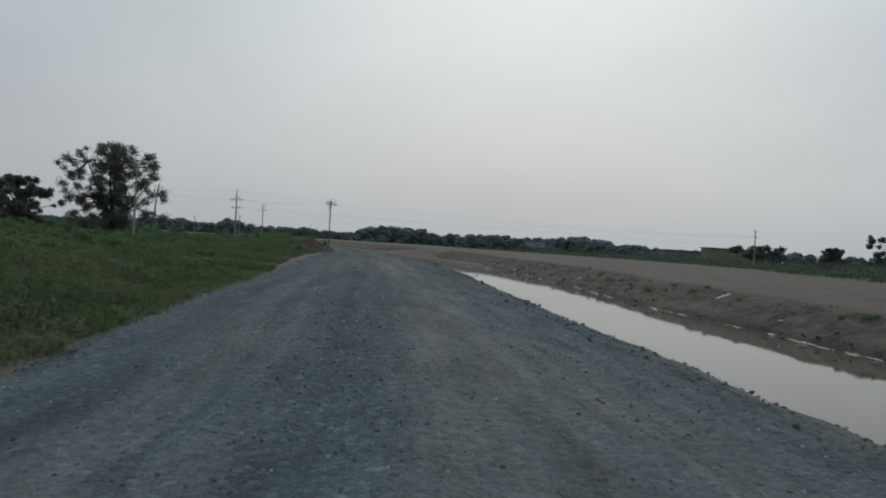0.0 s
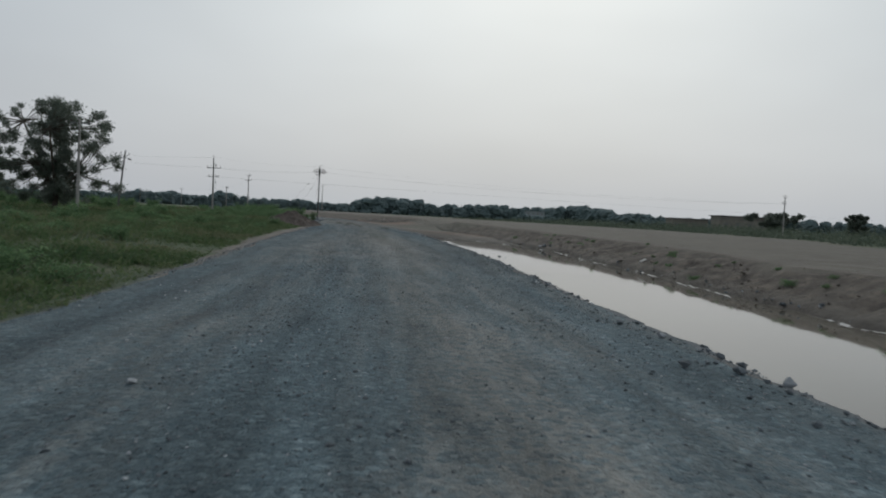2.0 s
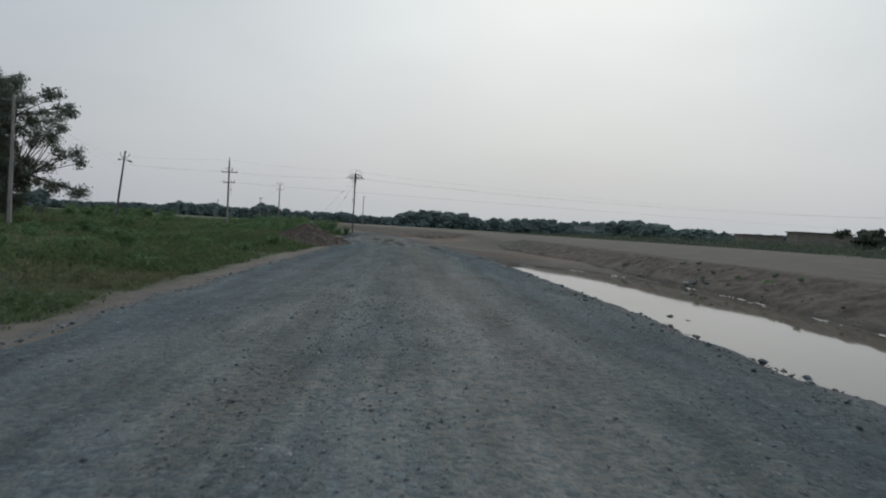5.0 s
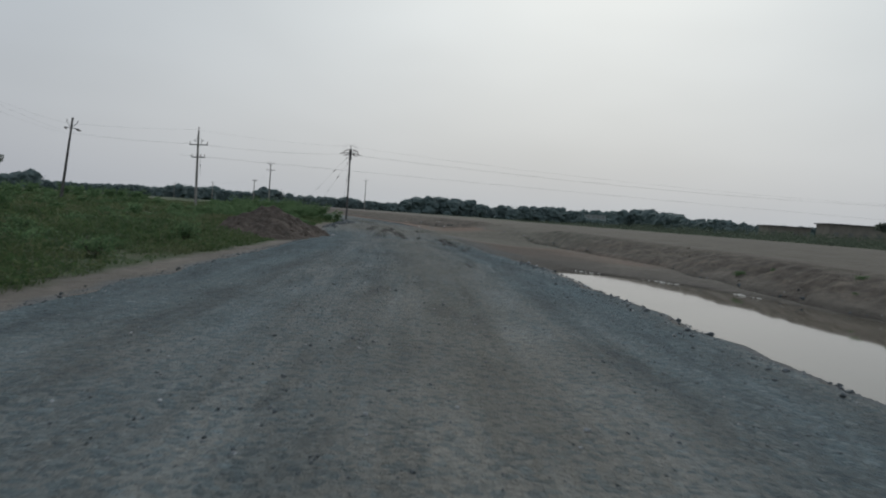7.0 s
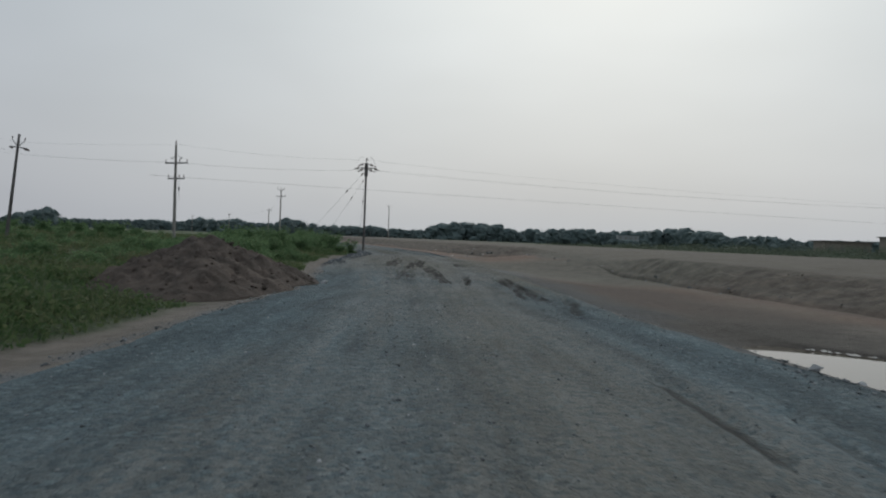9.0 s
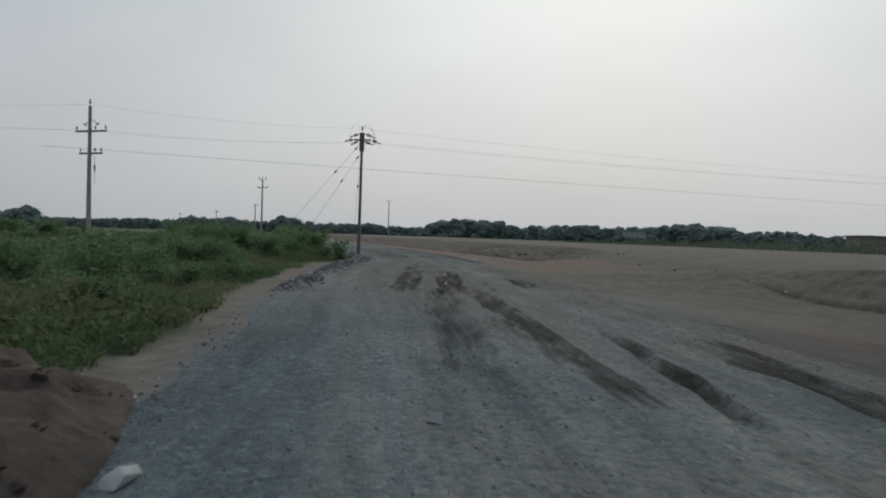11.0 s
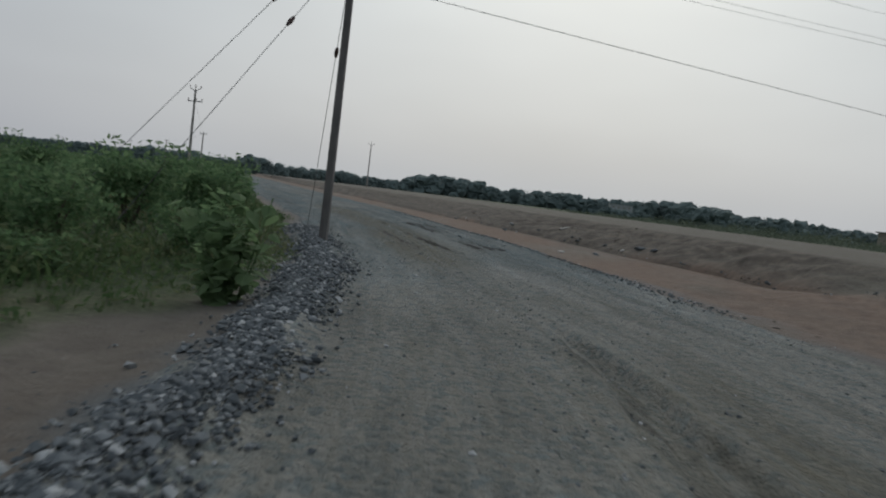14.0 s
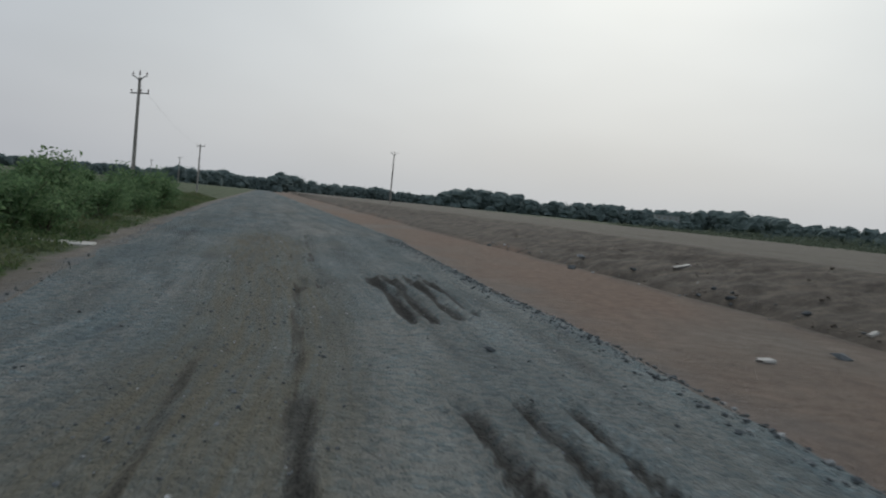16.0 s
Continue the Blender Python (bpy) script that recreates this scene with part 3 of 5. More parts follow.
    past = sstep(94, 100, yy) * (1 - sstep(128, 140, yy))
    olive = np.maximum(olive, past * sstep(0.72, 1.0, mid_u + 0.12 * vnoise(xx, yy * 0.4, 1.6, 3)) * 0.8)
    olive = np.where(xx > ROAD_R(yy), np.clip(np.maximum(past, ramp_at(yy)) * (1.05 + 0.9 * vnoise(xx, yy * 0.4, 3.2, 4)), 0, 0.9) * (1 - top_at) * (yy > 94), olive)
    olive = np.where(xx > ROAD_R(yy), olive * (1 - np.clip(1.3 * red, 0, 1)) * (1 - 0.8 * sstep(114, 106, yy) * (xx > ROAD_R(yy))), olive)
    mud_all = np.where((xx > ROAD_R(yy)) & (yy < 96), np.maximum(0.5 * (1 - sstep(0.0, 0.35, np.abs(z.ravel() + 0.5))), 0.6 * sstep(86, 91, yy) * (1 - sstep(3.5, 7.5, xx - ROAD_R(yy) + 1.5 * vnoise(xx, yy, 3, 3)))), np.clip(np.maximum(wet, (xx > ROAD_R(yy)) * (1 - sstep(3.5, 7.5, xx - ROAD_R(yy) + 1.5 * vnoise(xx, yy, 3, 3))) * (1 - sstep(106, 113, yy)) * 0.6), 0, 0.95))
    edge = ROAD_L(yy) - VERGE(yy) - xx + 0.35 * vnoise(xx, yy, 1.0, 3)
    green = sstep(-0.25, 0.25, edge) * (xx < ROAD_L(yy))
    green = np.maximum(green, 0.95 * sstep(-2.0, 2.5, xx - GREEN_X(yy) + 2.5 * vnoise(xx, yy, 9, 3)) * (xx > CREST(yy)))
    green = np.maximum(green, sstep(190, 260, yy) * (xx < ROAD_L(yy) - 1.5))
    fresh = np.clip(1.3 * np.exp(-((mid_u - 0.4 + 0.05 * vnoise(xx * 0, yy, 9, 2)) / 0.1) ** 2) * (1 - sstep(34, 60, yy)) + 0.75 * np.exp(-((mid_u - 0.9) / 0.12) ** 2) * (1 - sstep(95, 110, yy)) + 0.35 * vnoise(xx, yy * 0.25, 1.6, 3) - 0.1 + 0.8 * np.exp(-((mid_u - 0.06) / 0.17) ** 2), 0, 1) * (1 - sstep(100, 116, yy))
    fresh = np.clip(fresh + sstep(136, 143, yy) * (0.3 + 0.5 * vnoise(xx, yy * 0.25, 1.8, 3)) + 0.3 * np.exp(-((yy - 88) / 14) ** 2), 0, 1)
    olive = np.where(xx > ROAD_R(yy), olive * (1 - 0.85 * np.clip(1.2 - (xx - ROAD_R(yy)) / 3.5, 0, 1) * (yy < 116)), olive)
    gritty = np.clip(1.0 - (xx - ROAD_R(yy)) / np.interp(yy, [60, 78, 90, 96, 108, 130], [1.6, 2.4, 3.6, 1.4, 2.0, 1.6]) + 0.9 * vnoise(xx, yy, 1.4, 4), 0, 1) * (xx > ROAD_R(yy)) * np.where(yy < 96, 0.95, 0.4 + 0.6 * np.exp(-((yy - 104) / 26) ** 2))
    gritty = np.maximum(gritty, np.clip(0.8 - (ROAD_L(yy) - xx) / 0.45 + 0.9 * vnoise(xx, yy, 0.9, 4), 0, 1) * (xx <= ROAD_L(yy)))
    attrs = {"slope": slope, "top": top_at, "gritty": gritty, "mud": mud_all, "fresh": fresh, "dust": dust, "olive": olive, "red": red, "green": green}
    quadset = np.stack([idx[:-1, :-1], idx[:-1, 1:], idx[1:, 1:], idx[1:, :-1]], -1)
    sets = {"ground": ([0, 1, 2, 3, 5, 6, 9], SOIL), "road": ([4], GRAVEL), "embankment": ([7], SOIL), "embankment_top": ([8], SOIL)}
    z_cell = zone_at[:-1]
    for name, (zones, mat) in sets.items():
        sel = quadset[:, np.isin(z_cell, zones)].reshape(-1, 4)
        used, inv = np.unique(sel, return_inverse=True)
        ob = mesh_object(name, co[used].tolist(), inv.reshape(-1, 4).tolist(), mat, True)
        for key, values in attrs.items():
            a = ob.data.attributes.new(key, "FLOAT", "POINT")
            a.data.foreach_set("value", values[used].astype(np.float32))
        if name == "road":
            uvl = ob.data.uv_layers.new(name="lane")
            lane = np.stack([mid_u * 8.0, yy], -1)[used][inv.ravel()]
            uvl.data.foreach_set("uv", lane.astype(np.float32).ravel())
        words = {"ground": "bare brown and reddish earth beside a gravel road", "road": "grey crushed-gravel road with dusty wheel tracks and wet ruts", "embankment": "rough dark soil slope of a raised earthwork", "embankment_top": "flat graded tan earth on top of the embankment"}
        tagged(ob, words[name], name.replace("_", " "), kind="structure")


build_ground()


def build_water():
    ys = np.concatenate([np.arange(-60, 14, 4.0), np.arange(14, 96.2, 0.4)])
    near, far = WATER_N(ys) - 0.9, WATER_F(ys) + 0.5
    far = np.where(ys > 80, np.minimum(far, np.maximum(SHORE(ys) + 0.4, near + 0.05)), far)
    verts, faces = [], []
    for k, y in enumerate(ys):
        verts += [(near[k], y, -0.52), ((near[k] + far[k]) / 2, y, -0.52), (far[k], y, -0.52)]
        if k:
            a = 3 * (k - 1)
            faces += [(a, a + 1, a + 4, a + 3), (a + 1, a + 2, a + 5, a + 4)]
    tagged(mesh_object("water", verts, faces, WATER, True), "still muddy water in the roadside ditch", "water", kind="structure")
    for x0, y0, x1, y1, w in ((-12.66, 122.9, -12.55, 121.7, 0.022), (-12.15, 118.4, -12.03, 117.6, 0.02), (-11.99, 117.4, -11.93, 117.0, 0.015), (-13.36, 125.6, -13.28, 125.1, 0.02)):
        bm = bmesh.new()
        ring = []
        for k in range(14):
            t = k / 13
            cx, cy = x0 + (x1 - x0) * t, y0 + (y1 - y0) * t
            ww = w * math.sin(math.pi * (0.06 + 0.88 * t)) * (1 + 0.5 * random.uniform(-1, 1))
            ring.append((cx - ww, cx + ww, cy))
        zz = gz((x0 + x1) / 2, (y0 + y1) / 2) + 0.03
        left = [bm.verts.new((a, c, zz)) for a, b, c in ring]
        right = [bm.verts.new((b, c, zz)) for a, b, c in ring]
        for k in range(13):
            bm.faces.new((left[k], right[k], right[k + 1], left[k + 1]))
        tagged(part("puddle", bm, WATER, None), "narrow puddle of water in a muddy wheel rut", "puddle", "puddles in the ruts", "structure")


build_water()


# ---- stones ----
def stone_mesh(name, seed, flat=0.65):
    r = random.Random(seed)
    bm = bmesh.new()
    for k in range(8):                                    # broken facets: the hull of uneven points
        h, a = -1 + 2 * (k + 0.5 + r.uniform(-0.45, 0.45)) / 8, k * 2.4 + r.uniform(-0.8, 0.8)
        w = math.sqrt(1 - h * h)
        bm.verts.new((0.62 * w * math.cos(a), 0.46 * w * math.sin(a), 0.5 * flat * h))
    bmesh.ops.convex_hull(bm, input=bm.verts)
    me = bpy.data.meshes.new(name)
    bm.to_mesh(me)
    bm.free()
    me.materials.append(STONE)
    return me


STONES = [stone_mesh("stone", s) for s in range(8)]
STONE_CO = []
for s_ in STONES:
    c_ = np.zeros(len(s_.vertices) * 3, np.float32)
    s_.vertices.foreach_get("co", c_)
    f_ = np.array([p.vertices[:] for p in s_.polygons])
    STONE_CO.append((c_.reshape(-1, 3), f_))


def stone_heap(name, xs, ys, sizes, label, category, lift=0.25):
    """Many small stones joined into one mesh."""
    z = ground_z(xs, ys) + sizes * lift
    vs, fs, at = [], [], 0
    for k in range(len(xs)):
        c, f = STONE_CO[k % 8]
        a = RNG.uniform(0, 6.28)
        ca, sa = math.cos(a), math.sin(a)
        p = c * sizes[k]
        tip = RNG.uniform(-0.6, 0.6)
        p = np.stack([p[:, 0], p[:, 1] * math.cos(tip) - p[:, 2] * math.sin(tip), p[:, 1] * math.sin(tip) + p[:, 2] * math.cos(tip)], -1)
        vs.append(np.stack([p[:, 0] * ca - p[:, 1] * sa + xs[k], p[:, 0] * sa + p[:, 1] * ca + ys[k], p[:, 2] + z[k]], -1))
        fs.append(f + at)
        at += len(c)
    ob = mesh_object(name, np.concatenate(vs).tolist(), np.concatenate(fs).tolist(), STONE)
    return tagged(ob, label, category, kind="stuff")


def build_stones():
    # berm of crushed stone along the left edge of the road
    n = 17000
    y = RNG.uniform(111.5, 146, n)
    y = np.where(RNG.random(n) < 0.3 + 0.7 * sstep(118, 126, y) + 0.25 * np.exp(-((y - 114.5) / 1.6) ** 2), y, RNG.uniform(125, 145, n))
    y = np.where((y > 117) & (y < 125) & (RNG.random(n) < 0.55), y + RNG.uniform(8, 16, n), y)
    off = RNG.normal(0, 1.0, n) * np.interp(y, [111, 118, 124, 128, 134, 140, 146], [0.15, 0.16, 0.2, 0.19, 0.22, 0.34, 0.24])
    x = ROAD_L(y) + BERM(y) + off
    s = np.clip(RNG.lognormal(-3.3, 0.42, n), 0.018, 0.1)
    stone_heap("stone_berm", x, y, s, "low ridge of crushed grey stones along the road edge", "stones", 0.3)
    # the stones nearest the road, one by one
    heap = tagged(empty("stone_row", -17.9, 129.5, 0), "row of loose broken grey stones beside the road", "stones")
    for k in range(280):
        yk = random.triangular(112, 139, 129) if k % 4 else random.uniform(112, 117.5)
        xk = float(ROAD_L(yk) + BERM(yk)) + random.gauss(0, 0.17)
        size = min(0.115, max(0.045, random.lognormvariate(-2.65, 0.25)))
        ob = new("stone", STONES[k % 8])
        ob.parent = heap
        ob.matrix_basis = Matrix.LocRotScale((xk + 17.9, yk - 129.5, gz(xk, yk) + size * 0.22), Euler((random.uniform(-0.7, 0.7), random.uniform(-0.6, 0.6), random.uniform(0, 6))), (size, size, size))
    # gravel lying loose on the road, thick along both edges
    n = 15000
    y = RNG.uniform(16, 176, n)
    u = RNG.beta(0.55, 0.55, n)
    x = ROAD_L(y) + u * (ROAD_R(y) - ROAD_L(y)) + RNG.normal(0, 0.12, n)
    s = np.clip(RNG.lognormal(-4.2, 0.4, n), 0.01, 0.036)
    stone_heap("loose_gravel", x, y, s, "loose crushed stones scattered over the gravel road", "gravel", 0.2)
    # coarser stones in the bands where the crushed rock lies fresh
    n = 15000
    y = np.where(RNG.random(n) < 0.5, RNG.uniform(18, 62, n), RNG.uniform(62, 172, n))
    lane = np.where(RNG.random(n) < 0.5, 0.4 + 0.09 * RNG.normal(size=n), np.where(RNG.random(n) < 0.5, 0.87 + 0.09 * RNG.normal(size=n), RNG.random(n)))
    x = ROAD_L(y) + np.clip(lane, 0.01, 1.0) * (ROAD_R(y) - ROAD_L(y))
    s = np.clip(RNG.lognormal(-3.75, 0.35, n), 0.015, 0.055)
    stone_heap("coarse_gravel", x, y, s, "coarse crushed stones in bands along the gravel road", "gravel", 0.12)
    # crumbling right edge
    n = 5200
    y = np.where(RNG.random(n) < 0.6, RNG.uniform(16, 88, n), RNG.uniform(136, 170, n))
    x = ROAD_R(y) + np.where(y < 90, RNG.normal(0.25, 0.36, n), RNG.normal(0.0, 0.2, n))
    s = np.clip(RNG.lognormal(-3.5, 0.55, n), 0.015, np.where(y > 100, 0.07, 0.18))
    stone_heap("edge_stones", x, y, s, "broken stones along the crumbling edge of the road", "stones", 0.25)
    # left edge
    n = 3200
    y = RNG.uniform(16, 166, n)
    x = ROAD_L(y) - 0.1 - np.abs(RNG.normal(0, 0.25, n)) * np.where(y > 105, 2.2, 1.0) + 0.15
    s = np.clip(RNG.lognormal(-3.6, 0.5, n), 0.012, 0.09) * np.where(x < ROAD_L(y) - 0.2, 0.55, 0.8)
    stone_heap("verge_stones", x, y, s, "small stones along the grassy road verge", "stones", 0.25)
    # stones and clods along the foot of the bank
    n = 420
    y = RNG.uniform(36, 182, n)
    x = WATER_F(y) + RNG.normal(0.1, 0.22, n)
    s = np.clip(RNG.lognormal(-2.75, 0.5, n), 0.04, 0.24)
    stone_heap("toe_stones", x, y, s, "dark stones scattered along the foot of the embankment", "stones", 0.15)
    # lumps of dug soil where the bank is graded down
    n = 45
    y = 140.5 + RNG.normal(0, 2.2, n)
    x = -7.2 + 0.9 * (y - 139.7) + RNG.normal(0, 0.7, n)
    s = np.clip(RNG.lognormal(-2.3, 0.5, n), 0.05, 0.4)
    stone_heap("soil_lumps", x, y, s, "low lumps of dark dug soil on the graded slope", "clods", -0.12).data.materials[0] = BANK
    # clods on the bank and at its foot
    n = 2000
    y = np.where(RNG.random(n) < 0.72, RNG.uniform(30, 112, n), RNG.uniform(148, 190, n))
    t = RNG.random(n) ** 1.3
    x = WATER_F(y) + t * (CREST(y) - WATER_F(y))
    s = np.clip(RNG.lognormal(-3.3, 0.6, n), 0.02, 0.22)
    stone_heap("bank_clods", x, y, s, "clods of dry soil and stones on the embankment slope", "clods", 0.12).data.materials[0] = BANK


build_stones()


def single_rocks():
    spots = [(3.9, 43.4, 0.3), (3.75, 41.2, 0.22), (1.5, 66.9, 0.42), (2.6, 67.6, 0.2), (2.9, 66.8, 0.16), (0.2, 71.3, 0.28), (4.35, 33.0, 0.34), (5.0, 28.6, 0.26), (6.4, 80.4, 0.34), (6.2, 81.0, 0.3), (6.75, 79.6, 0.26), (-2.2, 34.0, 0.1), (-3.7, 33.5, 0.11),
             (-11.75, 98.6, 0.2), (-12.15, 154.2, 0.24), (-17.3, 150.0, 0.13), (-9.8, 154.9, 0.3), (-10.2, 155.8, 0.42), (-15.6, 168.6, 0.36), (-15.2, 170.4, 0.3), (-13.8, 166.6, 0.22), (-12.2, 160.9, 0.22), (-11.2, 158.6, 0.2), (-10.3, 100.4, 0.16)]
    for k, (x, y, s) in enumerate(spots):
        ob = new("rock", STONES[k % 8])
        z = max(gz(x, y), -0.56 if y < 93 and x > 0 else -9)
        ob.matrix_basis = Matrix.LocRotScale((x, y, z + s * 0.16), Euler((0.1, 0.2, k * 1.3)), (s * 1.3, s, s * 0.85))
        tagged(ob, "rough dark rock lying half out of the ditch water" if y < 93 and x > 0 else "rough grey rock lying on bare earth", "rock", "rocks by the road")
    for x, y, sx, sy, z in ((-12.43, 165.96, 0.5, 0.2, 0), (-13.6, 153.0, 0.22, 0.12, 0), (11.0, 44.0, 0.6, 0.2, 0), (8.6, 62.0, 0.3, 0.14, 0), (-26.9, 156.8, 1.6, 0.7, 0), (-10.8, 156.4, 0.2, 0.12, 0)):
        bm = bmesh.new()
        add_box(bm, 0, 0, 0, sx, sy, 0.06, 0.015)
        for v in bm.verts:
            v.co += Vector((random.uniform(-0.03, 0.03), random.uniform(-0.02, 0.02), random.uniform(-0.01, 0.01)))
        ob = part("pale_slab", bm, PALE, None)
        slope = math.atan2(gz(x + 0.3, y) - gz(x - 0.3, y), 0.6)
        ob.matrix_basis = Matrix.Translation((x, y, gz(x, y) + 0.03)) @ Euler((0, -slope, 0.4)).to_matrix().to_4x4()
        tagged(ob, "small pale slab lying on the bare soil", "slab", "pale slabs on the earth")


single_rocks()


def dirt_mound():
    n, m = 120, 160
    cx, cy, rx, ry, top = -14.1, 96.3, 2.2, 4.5, 1.25
    u = np.linspace(-1.15, 1.15, n)
    xx, yy = np.meshgrid(u * rx, np.linspace(-1.15, 1.15, m) * ry)
    r = np.hypot(xx / rx, yy / ry)
    ang = np.arctan2(yy, xx)
    r = r * (1 + 0.1 * np.sin(3 * ang + 1) + 0.05 * np.sin(7 * ang))
    h = top * np.maximum(0, 1.06 - r) ** 0.9
    h = np.minimum(h, top * (1.0 - 0.12 * r))
    gx, gy = xx + cx, yy + cy
    lump = 0.28 * vnoise(gx, gy, 1.0, 4, 0.65) + 0.12 * vnoise(gx, gy, 0.28, 2)
    z = ground_z(gx, gy) + h + lump * np.clip(h * 3, 0, 1) - 0.08 * (r > 1.06)
    idx = np.arange(n * m).reshape(m, n)
    f = np.stack([idx[:-1, :-1], idx[:-1, 1:], idx[1:, 1:], idx[1:, :-1]], -1).reshape(-1, 4)
    ob = mesh_object("dirt_mound", np.stack([gx, gy, z], -1).reshape(-1, 3).tolist(), f.tolist(), MOUND, True)
    tagged(ob, "heap of dark brown dumped soil beside the road", "soil heap")
    k = 420
    a, d = RNG.uniform(0, 6.28, k), np.sqrt(RNG.random(k)) * 1.1
    px, py = cx + np.cos(a) * d * rx, cy + np.sin(a) * d * ry
    jx, jy = np.clip(((px - gx[0, 0]) / (gx[0, 1] - gx[0, 0])).astype(int), 0, n - 1), np.clip(((py - gy[0, 0]) / (gy[1, 0] - gy[0, 0])).astype(int), 0, m - 1)
    clods = stone_heap("loose_soil", px, py, np.clip(RNG.lognormal(-2.8, 0.45, k), 0.03, 0.2), "", "", 0.08)
    lift = np.repeat(z[jy, jx] - ground_z(px, py), 8)
    co = np.zeros(len(clods.data.vertices) * 3, np.float32)
    clods.data.vertices.foreach_get("co", co)
    co = co.reshape(-1, 3)
    co[:, 2] += lift
    clods.data.vertices.foreach_set("co", co.ravel())
    clods.data.materials[0] = MOUND
    clods.parent = ob


dirt_mound()


# ---- poles and wires ----
def insulator(bm, x, y, z, h=0.2):
    add_rod(bm, (x, y, z), (x, y, z + h * 0.5), 0.012, 0.012, 6)
    add_rod(bm, (x, y, z + h * 0.35), (x, y, z + h * 0.6), 0.06, 0.045, 8)
    add_rod(bm, (x, y, z + h * 0.6), (x, y, z + h), 0.045, 0.025, 8)


def pole_body(bm, h, w0, w1):
    made = bmesh.ops.create_cone(bm, cap_ends=True, segments=4, radius1=w0 * 0.707, radius2=w1 * 0.707, depth=h + 0.6)["verts"]
    bmesh.ops.transform(bm, matrix=Matrix.Translation((0, 0, h / 2 - 0.3)) @ Matrix.Rotation(radians(45), 4, "Z"), verts=made)
    bmesh.ops.bevel(bm, geom=[e for e in bm.edges if abs(e.verts[0].co.z - e.verts[1].co.z) > 1], offset=0.015, segments=1, affect="EDGES")


def utility_pole(x, y, h, style, turn=0.0, lean=(0, 0), mat=None, label=""):
    p = tagged(empty("utility_pole", x, y, gz(x, y) - 0.05, turn, lean), label, "utility pole", "poles of the power line")
    bm = bmesh.new()
    pole_body(bm, h, 0.22, 0.13)
    part("post", bm, mat or CONCRETE, p)
    if style in ("vee", "vee_flat"):
        for s in (-1, 1):
            bm = bmesh.new()
            add_rod(bm, (s * 0.05, 0, h - 0.18), (s * 0.34, 0, h + 0.06), 0.035, 0.035, 6)
            add_rod(bm, (s * 0.33, 0, h + 0.05), (s * 0.58, 0, h + 0.1), 0.035, 0.035, 6)
            arm = part("vee_arm", bm, STEEL, p)
            bm = bmesh.new()
            insulator(bm, s * 0.55, 0, h + 0.12, 0.24)
            part("insulator", bm, PORCELAIN, arm)
        bm = bmesh.new()
        insulator(bm, 0, 0, h - 0.02, 0.5)
        part("top_insulator", bm, PORCELAIN, p)
        if style == "vee_flat":
            bm = bmesh.new()
            add_box(bm, 0, 0.09, h - 1.0, 1.5, 0.06, 0.08, 0.008)
            arm = part("crossarm", bm, STEEL, p)
            for s in (-0.68, 0.68, 0.1):
                bm = bmesh.new()
                insulator(bm, s, 0.09, h - 0.96, 0.22)
                part("insulator", bm, PORCELAIN, arm)
    if style == "double":
        for dz, w in ((-1.35, 2.1), (-2.55, 1.55)):
            bm = bmesh.new()
            add_box(bm, 0, 0.1, h + dz, w, 0.08, 0.1, 0.01)
            arm = part("crossarm", bm, STEEL, p)
            for s in (-w / 2 + 0.08, w / 2 - 0.08, 0.28):
                bm = bmesh.new()
                insulator(bm, s, 0.1, h + dz + 0.05, 0.24)
                part("insulator", bm, PORCELAIN, arm)
        bm = bmesh.new()
        insulator(bm, 0, 0, h - 0.02, 0.4)
        part("top_insulator", bm, PORCELAIN, p)
        for s in (-1, 1):
            bm = bmesh.new()
            add_rod(bm, (s * 0.06, 0.1, h - 0.7), (s * 0.42, 0.1, h - 1.0), 0.02, 0.02, 6)
            add_rod(bm, (s * 0.36, 0.1, h - 1.02), (s * 0.5, 0.1, h - 0.92), 0.05, 0.04, 8)
            part("bracket", bm, STEEL, p)
        bm = bmesh.new()
        add_rod(bm, (0.3, 0.05, h - 2.7), (0.34, 0.05, h - 4.2), 0.012, 0.012, 5)
        add_rod(bm, (0.3, 0.05, h - 3.2), (0.32, 0.05, h - 3.5), 0.05, 0.05, 8)
        part("hanging_lead", bm, WIRE, p)
    if style == "tee":
        bm = bmesh.new()
        add_box(bm, 0, 0.08, h - 0.3, 1.5, 0.06, 0.09, 0.008)
        arm = part("crossarm", bm, STEEL, p)
        for s in (-0.68, 0.68):
            bm = bmesh.new()
            insulator(bm, s, 0.08, h - 0.26, 0.2)
            part("insulator", bm, PORCELAIN, arm)
    if style == "branched":
        for s in (-1, 1):
            bm = bmesh.new()
            add_rod(bm, (0, 0, h - 0.95), (s * 0.62, 0, h - 0.45), 0.035, 0.03, 6)
            arm = part("vee_arm", bm, STEEL, p)
            bm = bmesh.new()
            insulator(bm, s * 0.6, 0, h - 0.45, 0.24)
            part("insulator", bm, PORCELAIN, arm)
        bm = bmesh.new()
        add_box(bm, 0, 0.08, h - 1.0, 1.6, 0.06, 0.08, 0.008)
        arm = part("crossarm", bm, STEEL, p)
        for s in (-0.7, 0.65, 0.9):
            bm = bmesh.new()
            add_rod(bm, (s - 0.14, 0.08, h - 1.05), (s + 0.14, 0.08, h - 1.12), 0.06, 0.06, 8)
            part("insulator", bm, PORCELAIN, arm)
        bm = bmesh.new()
        add_rod(bm, (0, 0, h), (0.18, 0, h - 0.12), 0.025, 0.02, 6)
        part("top_hook", bm, STEEL, p)
    return p


PX, PY, PH = -19.8, 140.25, 7.45


